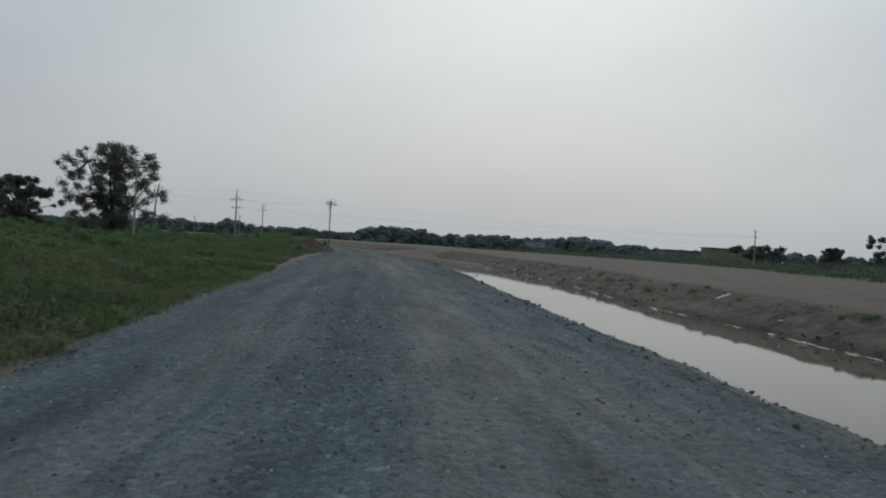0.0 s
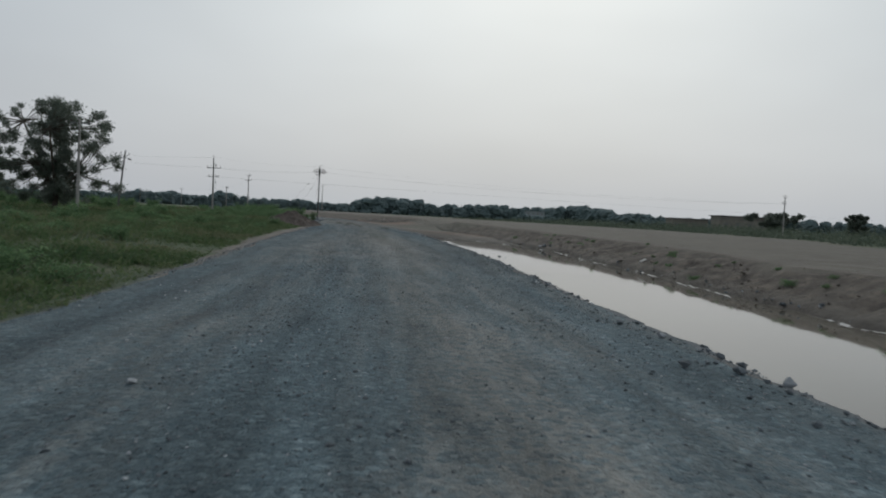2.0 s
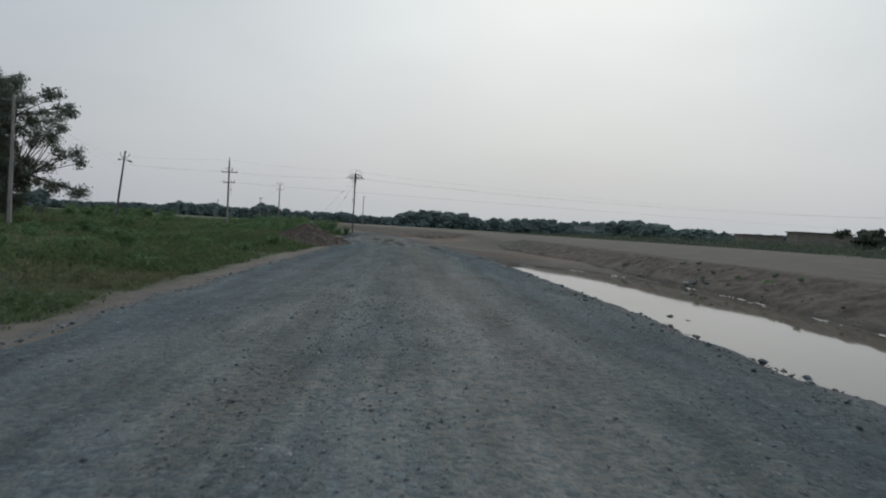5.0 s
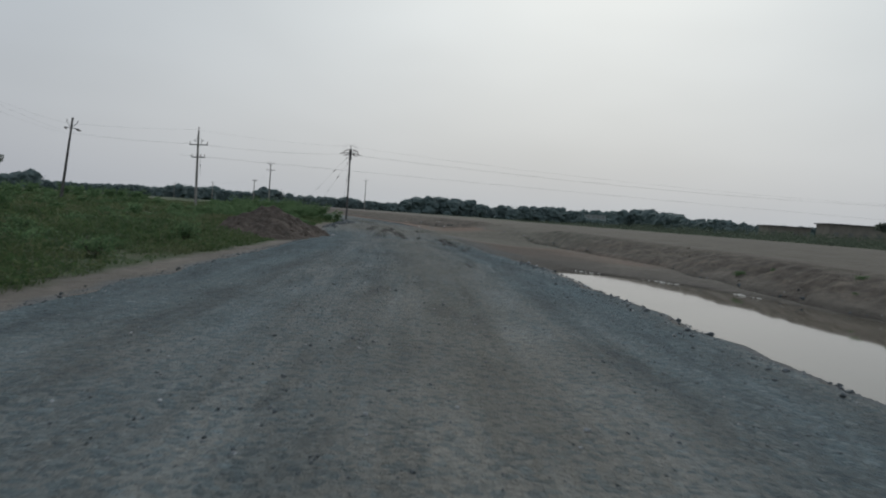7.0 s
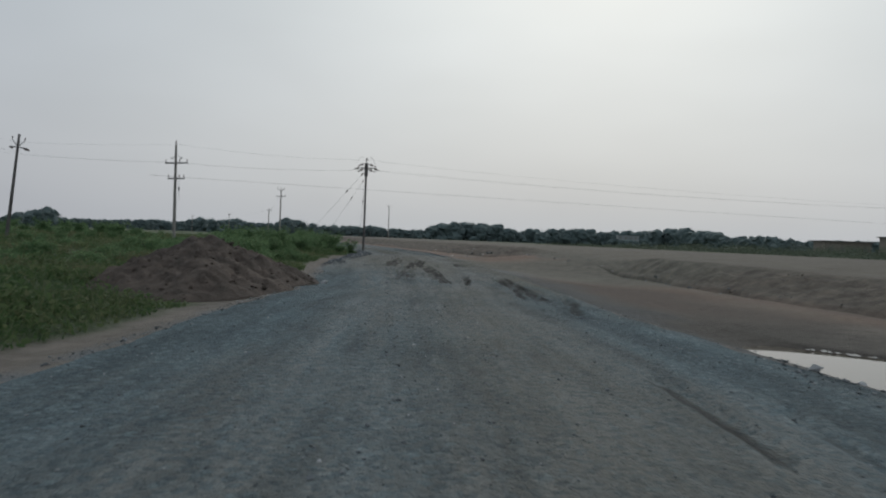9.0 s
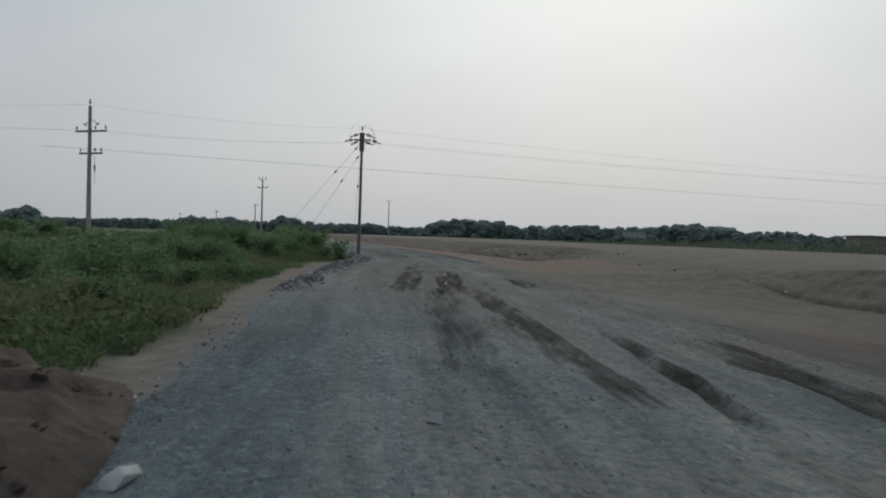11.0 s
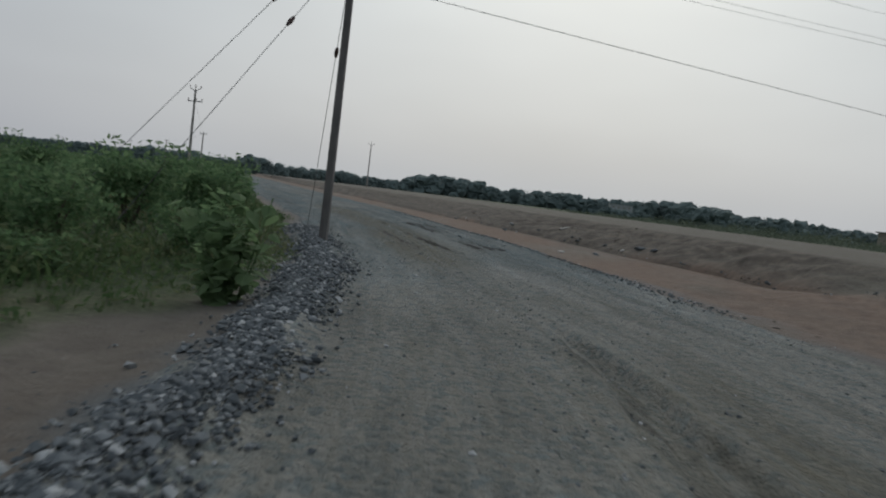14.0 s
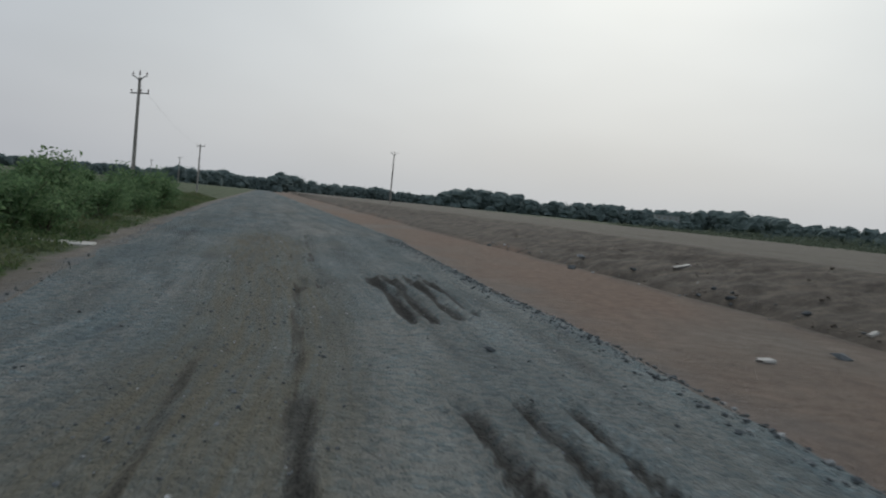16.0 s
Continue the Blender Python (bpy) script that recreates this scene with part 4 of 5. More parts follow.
def road_pole():
    p = tagged(empty("junction_pole", PX, PY, gz(PX, PY) - 0.05, 0, (0, 0.1)), "dark square utility pole with tangled crossarms and insulators", "utility pole", "poles of the power line")
    bm = bmesh.new()
    pole_body(bm, PH, 0.175, 0.125)
    part("post", bm, RUSTY, p)
    bm = bmesh.new()
    add_box(bm, 0, 0, PH - 0.58, 0.26, 0.25, 1.12, 0.02)
    part("sleeve", bm, RUSTY, p, "thick steel sleeve clamped round the top")
    bm = bmesh.new()
    insulator(bm, 0, 0, PH - 0.02, 0.42)
    part("top_insulator", bm, PORCELAIN, p)
    bm = bmesh.new()
    add_box(bm, 0, 0.17, PH - 0.42, 1.0, 0.07, 0.09, 0.008)
    arm = part("crossarm", bm, STEEL, p)
    # strain insulators: inner end, outer end
    for x0, z0, x1, z1, dy in ((-0.14, -0.06, -0.62, -0.24, 0.0), (-0.48, -0.38, -1.0, -0.5, 0.17), (-0.14, -0.5, -0.6, -0.72, -0.1), (0.14, -0.06, 0.72, -0.28, 0.0), (0.48, -0.4, 1.02, -0.6, 0.17), (0.14, -0.52, 0.66, -0.72, -0.1)):
        bm = bmesh.new()
        a, b = Vector((x0, dy, PH + z0)), Vector((x1, dy, PH + z1))
        d = (b - a).normalized()
        add_rod(bm, a, b + d * 0.1, 0.02, 0.02, 5)
        for f in (0.42, 0.66):
            q = a.lerp(b, f)
            add_rod(bm, q - d * 0.045, q + d * 0.03, 0.13, 0.06, 9)
        add_rod(bm, b - d * 0.04, b + d * 0.06, 0.05, 0.035, 6)
        part("disc_insulator", bm, PORCELAIN, arm if dy > 0.1 else p)
    return p


def wire(name, points, radius, label, category="wire", steps=24, sag=0.0, mat=None):
    cu = bpy.data.curves.new(name, "CURVE")
    cu.dimensions = "3D"
    cu.bevel_depth, cu.bevel_resolution = radius, 1
    pts = []
    for a, b in zip(points[:-1], points[1:]):
        for k in range(steps):
            t = k / steps
            q = Vector(a).lerp(Vector(b), t)
            q.z -= 4 * sag * t * (1 - t)
            pts.append(q)
    pts.append(Vector(points[-1]))
    sp = cu.splines.new("POLY")
    sp.points.add(len(pts) - 1)
    for q, s in zip(pts, sp.points):
        s.co = (*q, 1)
    cu.materials.append(mat or WIRE)
    return tagged(new(name, cu), label, category, "overhead wires")


utility_pole(-30.2, 89.6, 7.6, "tee", 10, label="tall grey concrete utility pole standing behind a tree")
utility_pole(-45.5, 131.6, 8.0, "branched", -10, (0, 6.6), RUSTY, "leaning dark utility pole with insulators in a grassy field")
utility_pole(-33.3, 133.9, 7.75, "double", -12, (0, -0.6), label="grey concrete utility pole with two flat crossarms")
utility_pole(-43.5, 189.5, 7.85, "vee_flat", -12, label="square concrete utility pole with vee-shaped top arms")
utility_pole(-40.2, 261.0, 7.9, "vee", -10, label="distant utility pole with vee-shaped top arms")
utility_pole(-64.6, 244.7, 6.7, "tee", -20, label="distant utility pole with a flat crossarm")
utility_pole(-104, 319, 7.0, "tee", -20, label="far utility pole with a flat crossarm")
utility_pole(-150, 392, 7.4, "tee", -20, label="far utility pole with a flat crossarm")
utility_pole(57.3, 162, 6.8, "vee_flat", 40, label="far utility pole beyond the embankment")
road_pole()
RP = (57.3, 162)
for dx, dz in ((-0.6, 6.9), (0.6, 6.9), (0.0, 7.7)):
    wire("wire", [(PX + dx, PY, dz), (RP[0] + dx, RP[1], 6.6)], 0.004, "thin overhead conductor crossing the road", sag=0.9)
    wire("wire", [(-33.3 + dx, 133.9, 6.5 if dz < 7 else 7.9), (PX + dx, PY, dz)], 0.0035, "thin overhead conductor between two poles", sag=0.25)
    wire("wire", [(-44.9 + dx, 131.6, 6.6 if dz < 7 else 7.5), (-33.3 + dx, 133.9, 6.5 if dz < 7 else 7.9)], 0.0035, "thin overhead conductor between two poles", sag=0.12)
    wire("wire", [(-30.2 + dx, 89.6, 7.3), (-44.9 + dx, 131.6, 6.6 if dz < 7 else 7.5)], 0.0035, "thin overhead conductor between two poles", sag=0.5)
wire("wire", [(-33.2, 129.6, 5.15), (38.9, 174.8, 5.2), (101, 213, 5.6)], 0.0075, "thick overhead cable crossing the road", sag=0.05)
wire("wire", [(-43.5, 189.5, 7.5), (-64.6, 244.7, 6.6), (-104, 319, 6.9)], 0.005, "thin overhead conductor between far poles", sag=0.7)
for bx, by, bz, tz, at1 in ((-25.5, 140.0, 0.2, 6.9, 0.27), (-23.0, 137.5, 0.2, 6.3, 0.3), (-21.2, 144.4, 0.1, 6.6, 0.35)):
    guy = wire("stay_wire", [(PX, PY, tz), (bx, by, bz)], 0.0075, "taut steel stay wire bracing the pole", steps=2)
    a, b = Vector((PX, PY, tz)), Vector((bx, by, bz))
    for f in (at1, 0.06):
        bm = bmesh.new()
        q, d = a.lerp(b, f), (b - a).normalized()
        add_rod(bm, q - d * 0.12, q, 0.03, 0.055, 8)
        add_rod(bm, q, q + d * 0.12, 0.055, 0.03, 8)
        part("strain_insulator", bm, PORCELAIN, guy)
for k, (dx, top) in enumerate(((-0.75, 7.95), (0.7, 7.95), (0.85, 7.7))):
    wire("jumper_wire", [(PX + 0.05, PY, 7.75), (PX + dx * 0.6, PY, top), (PX + dx, PY, top - 0.45), (PX + dx * 0.95, PY + 0.15, 6.95)], 0.007, "looped jumper wire at the pole top", steps=4, sag=-0.06)


# ---- plants ----
def leaf_quads(centres, size, rng, up=0.35):
    n = len(centres)
    a = rng.normal(size=(n, 3))
    a[:, 2] *= 0.6
    a /= np.linalg.norm(a, axis=1)[:, None]
    b = np.cross(a, rng.normal(size=(n, 3)) + np.array([0, 0, up]))
    b /= np.linalg.norm(b, axis=1)[:, None] + 1e-9
    s = size * rng.uniform(0.6, 1.4, n)[:, None]
    a, b = a * s, b * s * 0.5
    return np.stack([centres - a, centres + b * 0.9 - a * 0.1, centres + a, centres - b * 0.9 - a * 0.1], 1)


def build_grass():
    spots = []
    for lo, hi, dens, size in ((0.0, 2.2, 26, 0.65), (0.0, 7, 20, 0.8), (7, 22, 7, 1.25), (22, 80, 1.5, 2.2)):
        area = (hi - lo) * 200
        n = int(area * dens)
        y = RNG.uniform(14, 214, n)
        d = lo + (hi - lo) * RNG.random(n)
        x = ROAD_L(y) - VERGE(y) - d + 0.25 * vnoise(y, y, 1.0, 2)
        clump = vnoise(x, y, 2.2, 3)
        field = vnoise(x + 31, y, 7.0, 3)
        keep = RNG.random(n) < 0.62 + 0.6 * clump + 0.5 * field
        tall = (0.24 + 0.2 * clump + 0.32 * field + 0.16 * RNG.random(n)) * np.clip(0.4 + d / 3.0, 0.4, 1.0) * (0.6 if hi < 3 else 1.0)
        spots.append(np.stack([x, y, np.clip(tall, 0.07, 0.75), np.full(n, size)], -1)[keep])
    p = np.concatenate(spots)
    p[:, 2] = np.maximum(p[:, 2], 0.07)
    m = np.hypot((p[:, 0] + 14.1) / 2.2, (p[:, 1] - 96.3) / 4.5) > np.where(p[:, 0] < -14.6, 0.75, 0.97)
    p = p[m]
    blades = 3
    n = len(p) * blades
    base = np.repeat(p, blades, 0)
    a = RNG.uniform(0, 2 * math.pi, n)
    r = RNG.uniform(0, 0.12, n) * base[:, 3]
    bx, by = base[:, 0] + r * np.cos(a), base[:, 1] + r * np.sin(a)
    bz = np.repeat(ground_z(p[:, 0], p[:, 1]), blades) - 0.03
    h = base[:, 2] * RNG.uniform(0.6, 1.15, n)
    w = 0.015 * base[:, 3] * RNG.uniform(0.8, 1.8, n) * (0.6 + base[:, 2] * 1.6)
    lean = RNG.uniform(0.3, 1.0, n) * h
    t = a + RNG.uniform(-0.6, 0.6, n)
    cx, cy, sx, sy = np.cos(t), np.sin(t), -np.sin(t) * w, np.cos(t) * w
    v0 = np.stack([bx - sx, by - sy, bz], -1)
    v1 = np.stack([bx + sx, by + sy, bz], -1)
    mx, my, mz = bx + cx * lean * 0.35, by + cy * lean * 0.35, bz + h * 0.62
    v2 = np.stack([mx + sx * 0.8, my + sy * 0.8, mz], -1)
    v3 = np.stack([mx - sx * 0.8, my - sy * 0.8, mz], -1)
    tip = np.stack([bx + cx * lean, by + cy * lean, bz + h], -1)
    v4 = tip + np.stack([sx, sy, 0 * sx], -1) * 0.15
    v5 = tip - np.stack([sx, sy, 0 * sx], -1) * 0.15
    corners = np.concatenate([np.stack([v0, v1, v2, v3], 1), np.stack([v3, v2, v4, v5], 1)], 0)
    order = np.argsort(np.concatenate([np.arange(n) * 2, np.arange(n) * 2 + 1]))
    weeds = np.repeat(p, 5, 0)
    k = len(weeds)
    c = np.stack([weeds[:, 0] + RNG.normal(0, 0.12, k) * weeds[:, 3], weeds[:, 1] + RNG.normal(0, 0.12, k) * weeds[:, 3], np.repeat(ground_z(p[:, 0], p[:, 1]), 5) + weeds[:, 2] * RNG.uniform(0.2, 0.95, k)], -1)
    leaves = leaf_quads(c, 1.0, RNG, 1.5)
    leaves = c[:, None] + (leaves - c[:, None]) * (0.048 * weeds[:, 3] + 0.075 * weeds[:, 2])[:, None, None]
    tagged(quads("grass", np.concatenate([corners[order], leaves]), GRASS), "uneven green and straw-coloured wild grass in the field", "grass", kind="stuff")


build_grass()


def shrub_template(seed, height, spread, leaves, size, name="shrub", label="dense green wild shrub growing in the field"):
    rng = np.random.default_rng(seed)
    r = random.Random(seed)
    thing = tagged(empty(name, 0, 0, 0), label, "shrub", "shrubs in the field")
    ends = []
    for k in range(7):
        bm = bmesh.new()
        a = k * 0.9 + r.uniform(-0.3, 0.3)
        d = spread * r.uniform(0.25, 0.8)
        q = Vector((math.cos(a) * d, math.sin(a) * d, height * r.uniform(0.55, 0.95)))
        mid = q * 0.5 + Vector((0, 0, height * 0.08))
        add_rod(bm, (0, 0, -0.08), mid, 0.022, 0.014, 5)
        add_rod(bm, mid, q, 0.014, 0.006, 5)
        part("stem", bm, BARK, thing)
        ends += [mid, q, (mid + q) / 2, q * 0.8]
    centres = []
    per = leaves // (len(ends) + 14)
    pts = [np.array(e) for e in ends] + [np.array((r.uniform(-1, 1) * spread * 0.8, r.uniform(-1, 1) * spread * 0.8, height * r.uniform(0.1, 0.6))) for _ in range(14)]
    for e in pts:
        g = np.clip(rng.normal(size=(per, 3)), -1.5, 1.5) * np.array([0.2, 0.2, 0.13]) * spread
        centres.append(e + g)
    c = np.concatenate(centres)
    c[:, 2] = np.abs(c[:, 2]) + 0.02
    quads("foliage", leaf_quads(c, size, rng), SHRUB, thing)
    return thing


def plant_shrubs():
    kinds = [shrub_template(s, h, w, n, z) for s, h, w, n, z in ((1, 0.9, 0.6, 950, 0.05), (2, 1.3, 0.85, 1600, 0.055), (3, 0.65, 0.55, 700, 0.047), (4, 1.7, 1.15, 2600, 0.064), (5, 0.55, 0.9, 1000, 0.052))]
    used = set()
    r = random.Random(5)
    places = []
    for _ in range(260):                                   # scattered in the open field
        y = r.uniform(30, 215)
        d = r.uniform(1.5, 12) if r.random() < 0.4 else r.uniform(8, 55)
        places.append((float(ROAD_L(y) - VERGE(y)) - d, y, r.choice((0, 0, 2, 2, 4, 4) if d < 8 else (0, 0, 2, 4, 1, 1)), r.uniform(0.5, 0.9) * (0.65 if d < 6 else 1.0)))
    for _ in range(80):                                    # low bushy weeds near the road
        y = r.uniform(36, 128)
        places.append((float(ROAD_L(y) - VERGE(y)) - r.uniform(0.9, 14), y, r.choice((2, 4, 4, 0)), r.uniform(0.5, 0.95)))
    for k in range(22):                                    # hedge of bushes along the road past the pole
        y = 138.5 + k * 2.1
        places.append((float(ROAD_L(y)) - r.uniform(2.0, 4.2), y + r.uniform(-0.6, 0.6), r.choice((3, 3, 1)), r.uniform(0.8, 1.2)))
    for _ in range(44):                                    # thicket along the verge past the mound
        y = r.uniform(104, 122)
        d = r.uniform(0.7, 7)
        places.append((float(ROAD_L(y) - VERGE(y)) - d, y, r.choice((0, 1, 1, 4)) if d > 1.6 else r.choice((0, 2)), r.uniform(0.6, 0.95)))
    for _ in range(46):                                    # low weeds beyond the mound, up to the junction pole
        y = r.uniform(112, 139)
        d = r.uniform(1.2, 12)
        places.append((float(ROAD_L(y) - VERGE(y)) - d, y, r.choice((0, 2, 4)) if y < 130 or d < 3 else r.choice((1, 3)), r.uniform(0.45, 0.85)))
    for _ in range(46):                                    # thicket behind the junction pole
        y = r.uniform(146, 205)
        places.append((float(ROAD_L(y) - VERGE(y)) - r.uniform(1.5, 14), y, r.choice((1, 1, 3)), r.uniform(0.6, 1.0)))
    for _ in range(30):                                    # weeds close to the road past the pole
        y = r.uniform(150, 178)
        places.append((float(ROAD_L(y) - VERGE(y)) - r.uniform(1.0, 9), y, r.choice((0, 1, 1)), r.uniform(0.7, 1.05)))
    places += [(-27.0, 136.5, 3, 1.12), (-25.2, 134.6, 3, 1.0), (-23.4, 135.6, 3, 0.85), (-29.0, 138.0, 3, 1.1), (-31, 140, 3, 1.05), (-22.2, 134.0, 1, 0.95), (-20.6, 135.4, 1, 0.85), (-24.6, 131.2, 1, 0.7), (-28.4, 133.6, 3, 0.8), (-20.5, 121.0, 0, 0.6)]
    for _ in range(70):                                    # taller bushes across the field
        y = r.uniform(105, 190)
        places.append((float(ROAD_L(y)) - r.uniform(22, 75), y, r.choice((1, 3, 3)), r.uniform(0.7, 1.15)))
    for _ in range(34):                                    # tufts on the embankment
        y = r.uniform(34, 96)
        places.append((float(WATER_F(y) + (CREST(y) - WATER_F(y)) * r.uniform(0.1, 0.95)), y, r.choice((2, 4)), r.uniform(0.15, 0.3)))
    # bushes far from the road are joined
    rows = []
    for x, y, k, s in [p for p in places if p[0] < float(ROAD_L(p[1])) - 9]:
        leaf = next(c for c in kinds[k].children if c.name.startswith("foliage")).data
        co = np.zeros(len(leaf.vertices) * 3, np.float32)
        leaf.vertices.foreach_get("co", co)
        a = r.uniform(0, 6.28)
        co = co.reshape(-1, 4, 3)[::2] * s
        c0 = co.mean(1, keepdims=True)
        co = c0 + (co - c0) * 1.45
        rows.append(np.stack([co[..., 0] * math.cos(a) - co[..., 1] * math.sin(a) + x, co[..., 0] * math.sin(a) + co[..., 1] * math.cos(a) + y, co[..., 2] + gz(x, y) - 0.03], -1))
    tagged(quads("field_bushes", np.concatenate(rows), SHRUB), "scattered green bushes across the far field", "bushes", kind="stuff")
    for x, y, k, s in [p for p in places if p[0] >= float(ROAD_L(p[1])) - 9]:
        m = Matrix.Translation((x, y, gz(x, y) - 0.03)) @ Matrix.Rotation(r.uniform(0, 6.28), 4, "Z")
        if k not in used:
            used.add(k)
            kinds[k].matrix_basis = m @ Matrix.Scale(s, 4)
        else:
            ob = copy_thing(kinds[k], m)
            ob.scale = (s, s, s * r.uniform(0.85, 1.1))


plant_shrubs()


def broadleaf_plant(x, y, h):
    r = random.Random(11)
    thing = tagged(empty("broadleaf_plant", x, y, gz(x, y)), "leafy weed with large heart-shaped leaves at the roadside", "plant")
    bm = bmesh.new()
    outline = [(0, 0), (0.3, -0.12), (0.48, 0.1), (0.45, 0.4), (0.25, 0.75), (0, 1.0), (-0.25, 0.75), (-0.45, 0.4), (-0.48, 0.1), (-0.3, -0.12)]
    ring = [bm.verts.new((a, b, -abs(a) * 0.25 - 0.12 * b * b)) for a, b in outline]
    mid = bm.verts.new((0, 0.4, 0.02))
    for k in range(len(ring)):
        bm.faces.new((ring[k], ring[(k + 1) % len(ring)], mid))
    me = bpy.data.meshes.new("leaf")
    bm.to_mesh(me)
    bm.free()
    me.materials.append(SHRUB)
    for k in range(15):
        a, d = k * 0.7, r.uniform(0.08, 0.5)
        top = Vector((math.cos(a) * d, math.sin(a) * d, h * r.uniform(0.6, 1.0)))
        bm = bmesh.new()
        add_rod(bm, (math.cos(a) * d * 0.3, math.sin(a) * d * 0.3, -0.1), top, 0.011, 0.006, 6)
        part("stem", bm, SHRUB, thing)
        for j in range(17):
            f = r.uniform(0.04, 1.0)
            q = Vector((math.cos(a) * d * 0.3, math.sin(a) * d * 0.3, 0)).lerp(top, f) + Vector((r.uniform(-0.16, 0.16), r.uniform(-0.16, 0.16), 0))
            leaf = new("leaf", me)
            leaf.parent = thing
            s = r.uniform(0.11, 0.2)
            leaf.matrix_basis = Matrix.LocRotScale(q, Euler((r.uniform(-0.9, 0.1), r.uniform(-0.3, 0.3), r.uniform(0, 6.28))), (s, s, s))


broadleaf_plant(-18.88, 131.7, 1.3)


CROWN = ([0.08, 0.16, 0.24, 0.4, 0.55, 0.68, 0.82, 0.92, 1.0], [0.3, 0.75, 0.92, 0.92, 1.0, 0.84, 1.0, 0.85, 0.35])      # outline of a broad crown


def tree(x, y, height, spread, seed, clumps, size, label, outline=CROWN, tuft=1.0, stem=0.2):
    """Tapered trunk, forking limbs, and leafy clumps on twigs with gaps between them."""
    rng, r = np.random.default_rng(seed), random.Random(seed)
    thing = tagged(empty("tree", x, y, gz(x, y) - 0.1), label, "tree")
    bm = bmesh.new()
    fork = height * stem
    add_rod(bm, (0, 0, -0.3), (0.08, 0.02, fork * 0.5), height * 0.03, height * 0.023, 10)
    add_rod(bm, (0.08, 0.02, fork * 0.5), (0.0, 0.0, fork * 1.1), height * 0.023, height * 0.02, 10)
    part("trunk", bm, BARK, thing)
    heads, wood = [], []
    for k in range(9):
        a = k * 2 * math.pi / 9 + r.uniform(-0.35, 0.35)
        zf = r.uniform(max(0.3, stem + 0.1), 0.85)
        reach = spread * float(np.interp(zf, *outline)) * r.uniform(0.3, 0.62)
        knee = Vector((math.cos(a) * reach * 0.45, math.sin(a) * reach * 0.45, fork + (zf * height - fork) * 0.45))
        head = Vector((math.cos(a) * reach, math.sin(a) * reach, zf * height))
        bm = bmesh.new()
        add_rod(bm, (0, 0, fork), knee, height * 0.014, height * 0.01, 6)
        add_rod(bm, knee, head, height * 0.01, height * 0.006, 6)
        heads.append(head)
        heads.append(knee)
        wood.append(bm)
    balls = []
    for k in range(clumps):
        zf = r.uniform(0.05, 0.99) * (1 - stem * 0.5) + stem * 0.5
        lim = spread * float(np.interp(zf, *outline))
        a = r.uniform(0, 2 * math.pi)
        d = lim * (r.uniform(0.0, 0.5) if k % 5 < 2 else math.sqrt(r.uniform(0.2, 1.0)) * (1 + 0.16 * math.sin(3 * a + 7 * zf + seed)))
        q = Vector((math.cos(a) * d, math.sin(a) * d, height * zf - 0.04 * height))
        if float(vnoise(q.x * 1.3 + seed * 9, q.z + q.y * 0.4, spread * 0.42, 2)) > 0.3 and d > lim * 0.45:
            continue
        at = min(range(len(heads)), key=lambda n: (heads[n] - q).length)
        add_rod(wood[at // 2], heads[at], q, height * 0.0042, height * 0.0015, 4)
        w = tuft * spread * r.uniform(0.07, 0.14)
        n = int(240 * (w / (0.11 * spread * tuft)) ** 2)
        v = rng.normal(size=(n, 3))
        v *= (rng.random(n) ** 0.45 / np.linalg.norm(v, axis=1))[:, None]
        balls.append(np.array(q) + v * np.array([w, w, w * 0.8]) * (1 + 0.25 * rng.normal(size=(n, 1))))
    for bm in wood:
        part("limb", bm, BARK, thing)
    quads("crown", leaf_quads(np.concatenate(balls), size, rng), TREE, thing)
    return thing


FLAT_TOP = ([0.0, 0.45, 0.6, 0.78, 0.93, 1.0], [0.05, 0.15, 0.5, 0.85, 1.0, 0.6])      # spreading, flat-topped crown
tree(-34.9, 95.0, 10.1, 5.0, 4, 290, 0.09, "lone broad tree with dark leaves and open gaps")
tree(-88, 170, 10.0, 7.2, 8, 110, 0.26, "dark broad tree at the far side of the field")
tree(-97, 176, 8.0, 6.0, 9, 90, 0.26, "dark broad tree at the far side of the field")
tree(100.5, 189, 10.5, 7.5, 12, 120, 0.28, "dark rounded tree beyond the embankment")
tree(101.7, 223, 6.4, 2.9, 13, 70, 0.26, "small dark tree standing above low scrub", CROWN, 1.6)
tree(90, 245, 6.2, 8.4, 14, 110, 0.28, "low flat-topped dark tree beside a long shed", FLAT_TOP, 0.9, 0.3)


def outward_quads(c, size, rng):
    """Leaf sprays that face out of and up from their crown."""
    n = len(c)
    d = c - c.mean(0)
    d = d / (np.linalg.norm(d, axis=1)[:, None] + 1e-6) + np.array([0, 0, 0.75]) + 0.28 * rng.normal(size=(n, 3))
    a = np.cross(d, rng.normal(size=(n, 3)))
    a /= np.linalg.norm(a, axis=1)[:, None]
    b = np.cross(d, a)
    b /= np.linalg.norm(b, axis=1)[:, None]
    s = size * rng.uniform(0.6, 1.4, n)[:, None]
    a, b = a * s, b * s * 0.7
    return np.stack([c - a, c + b, c + a, c - b], 1)


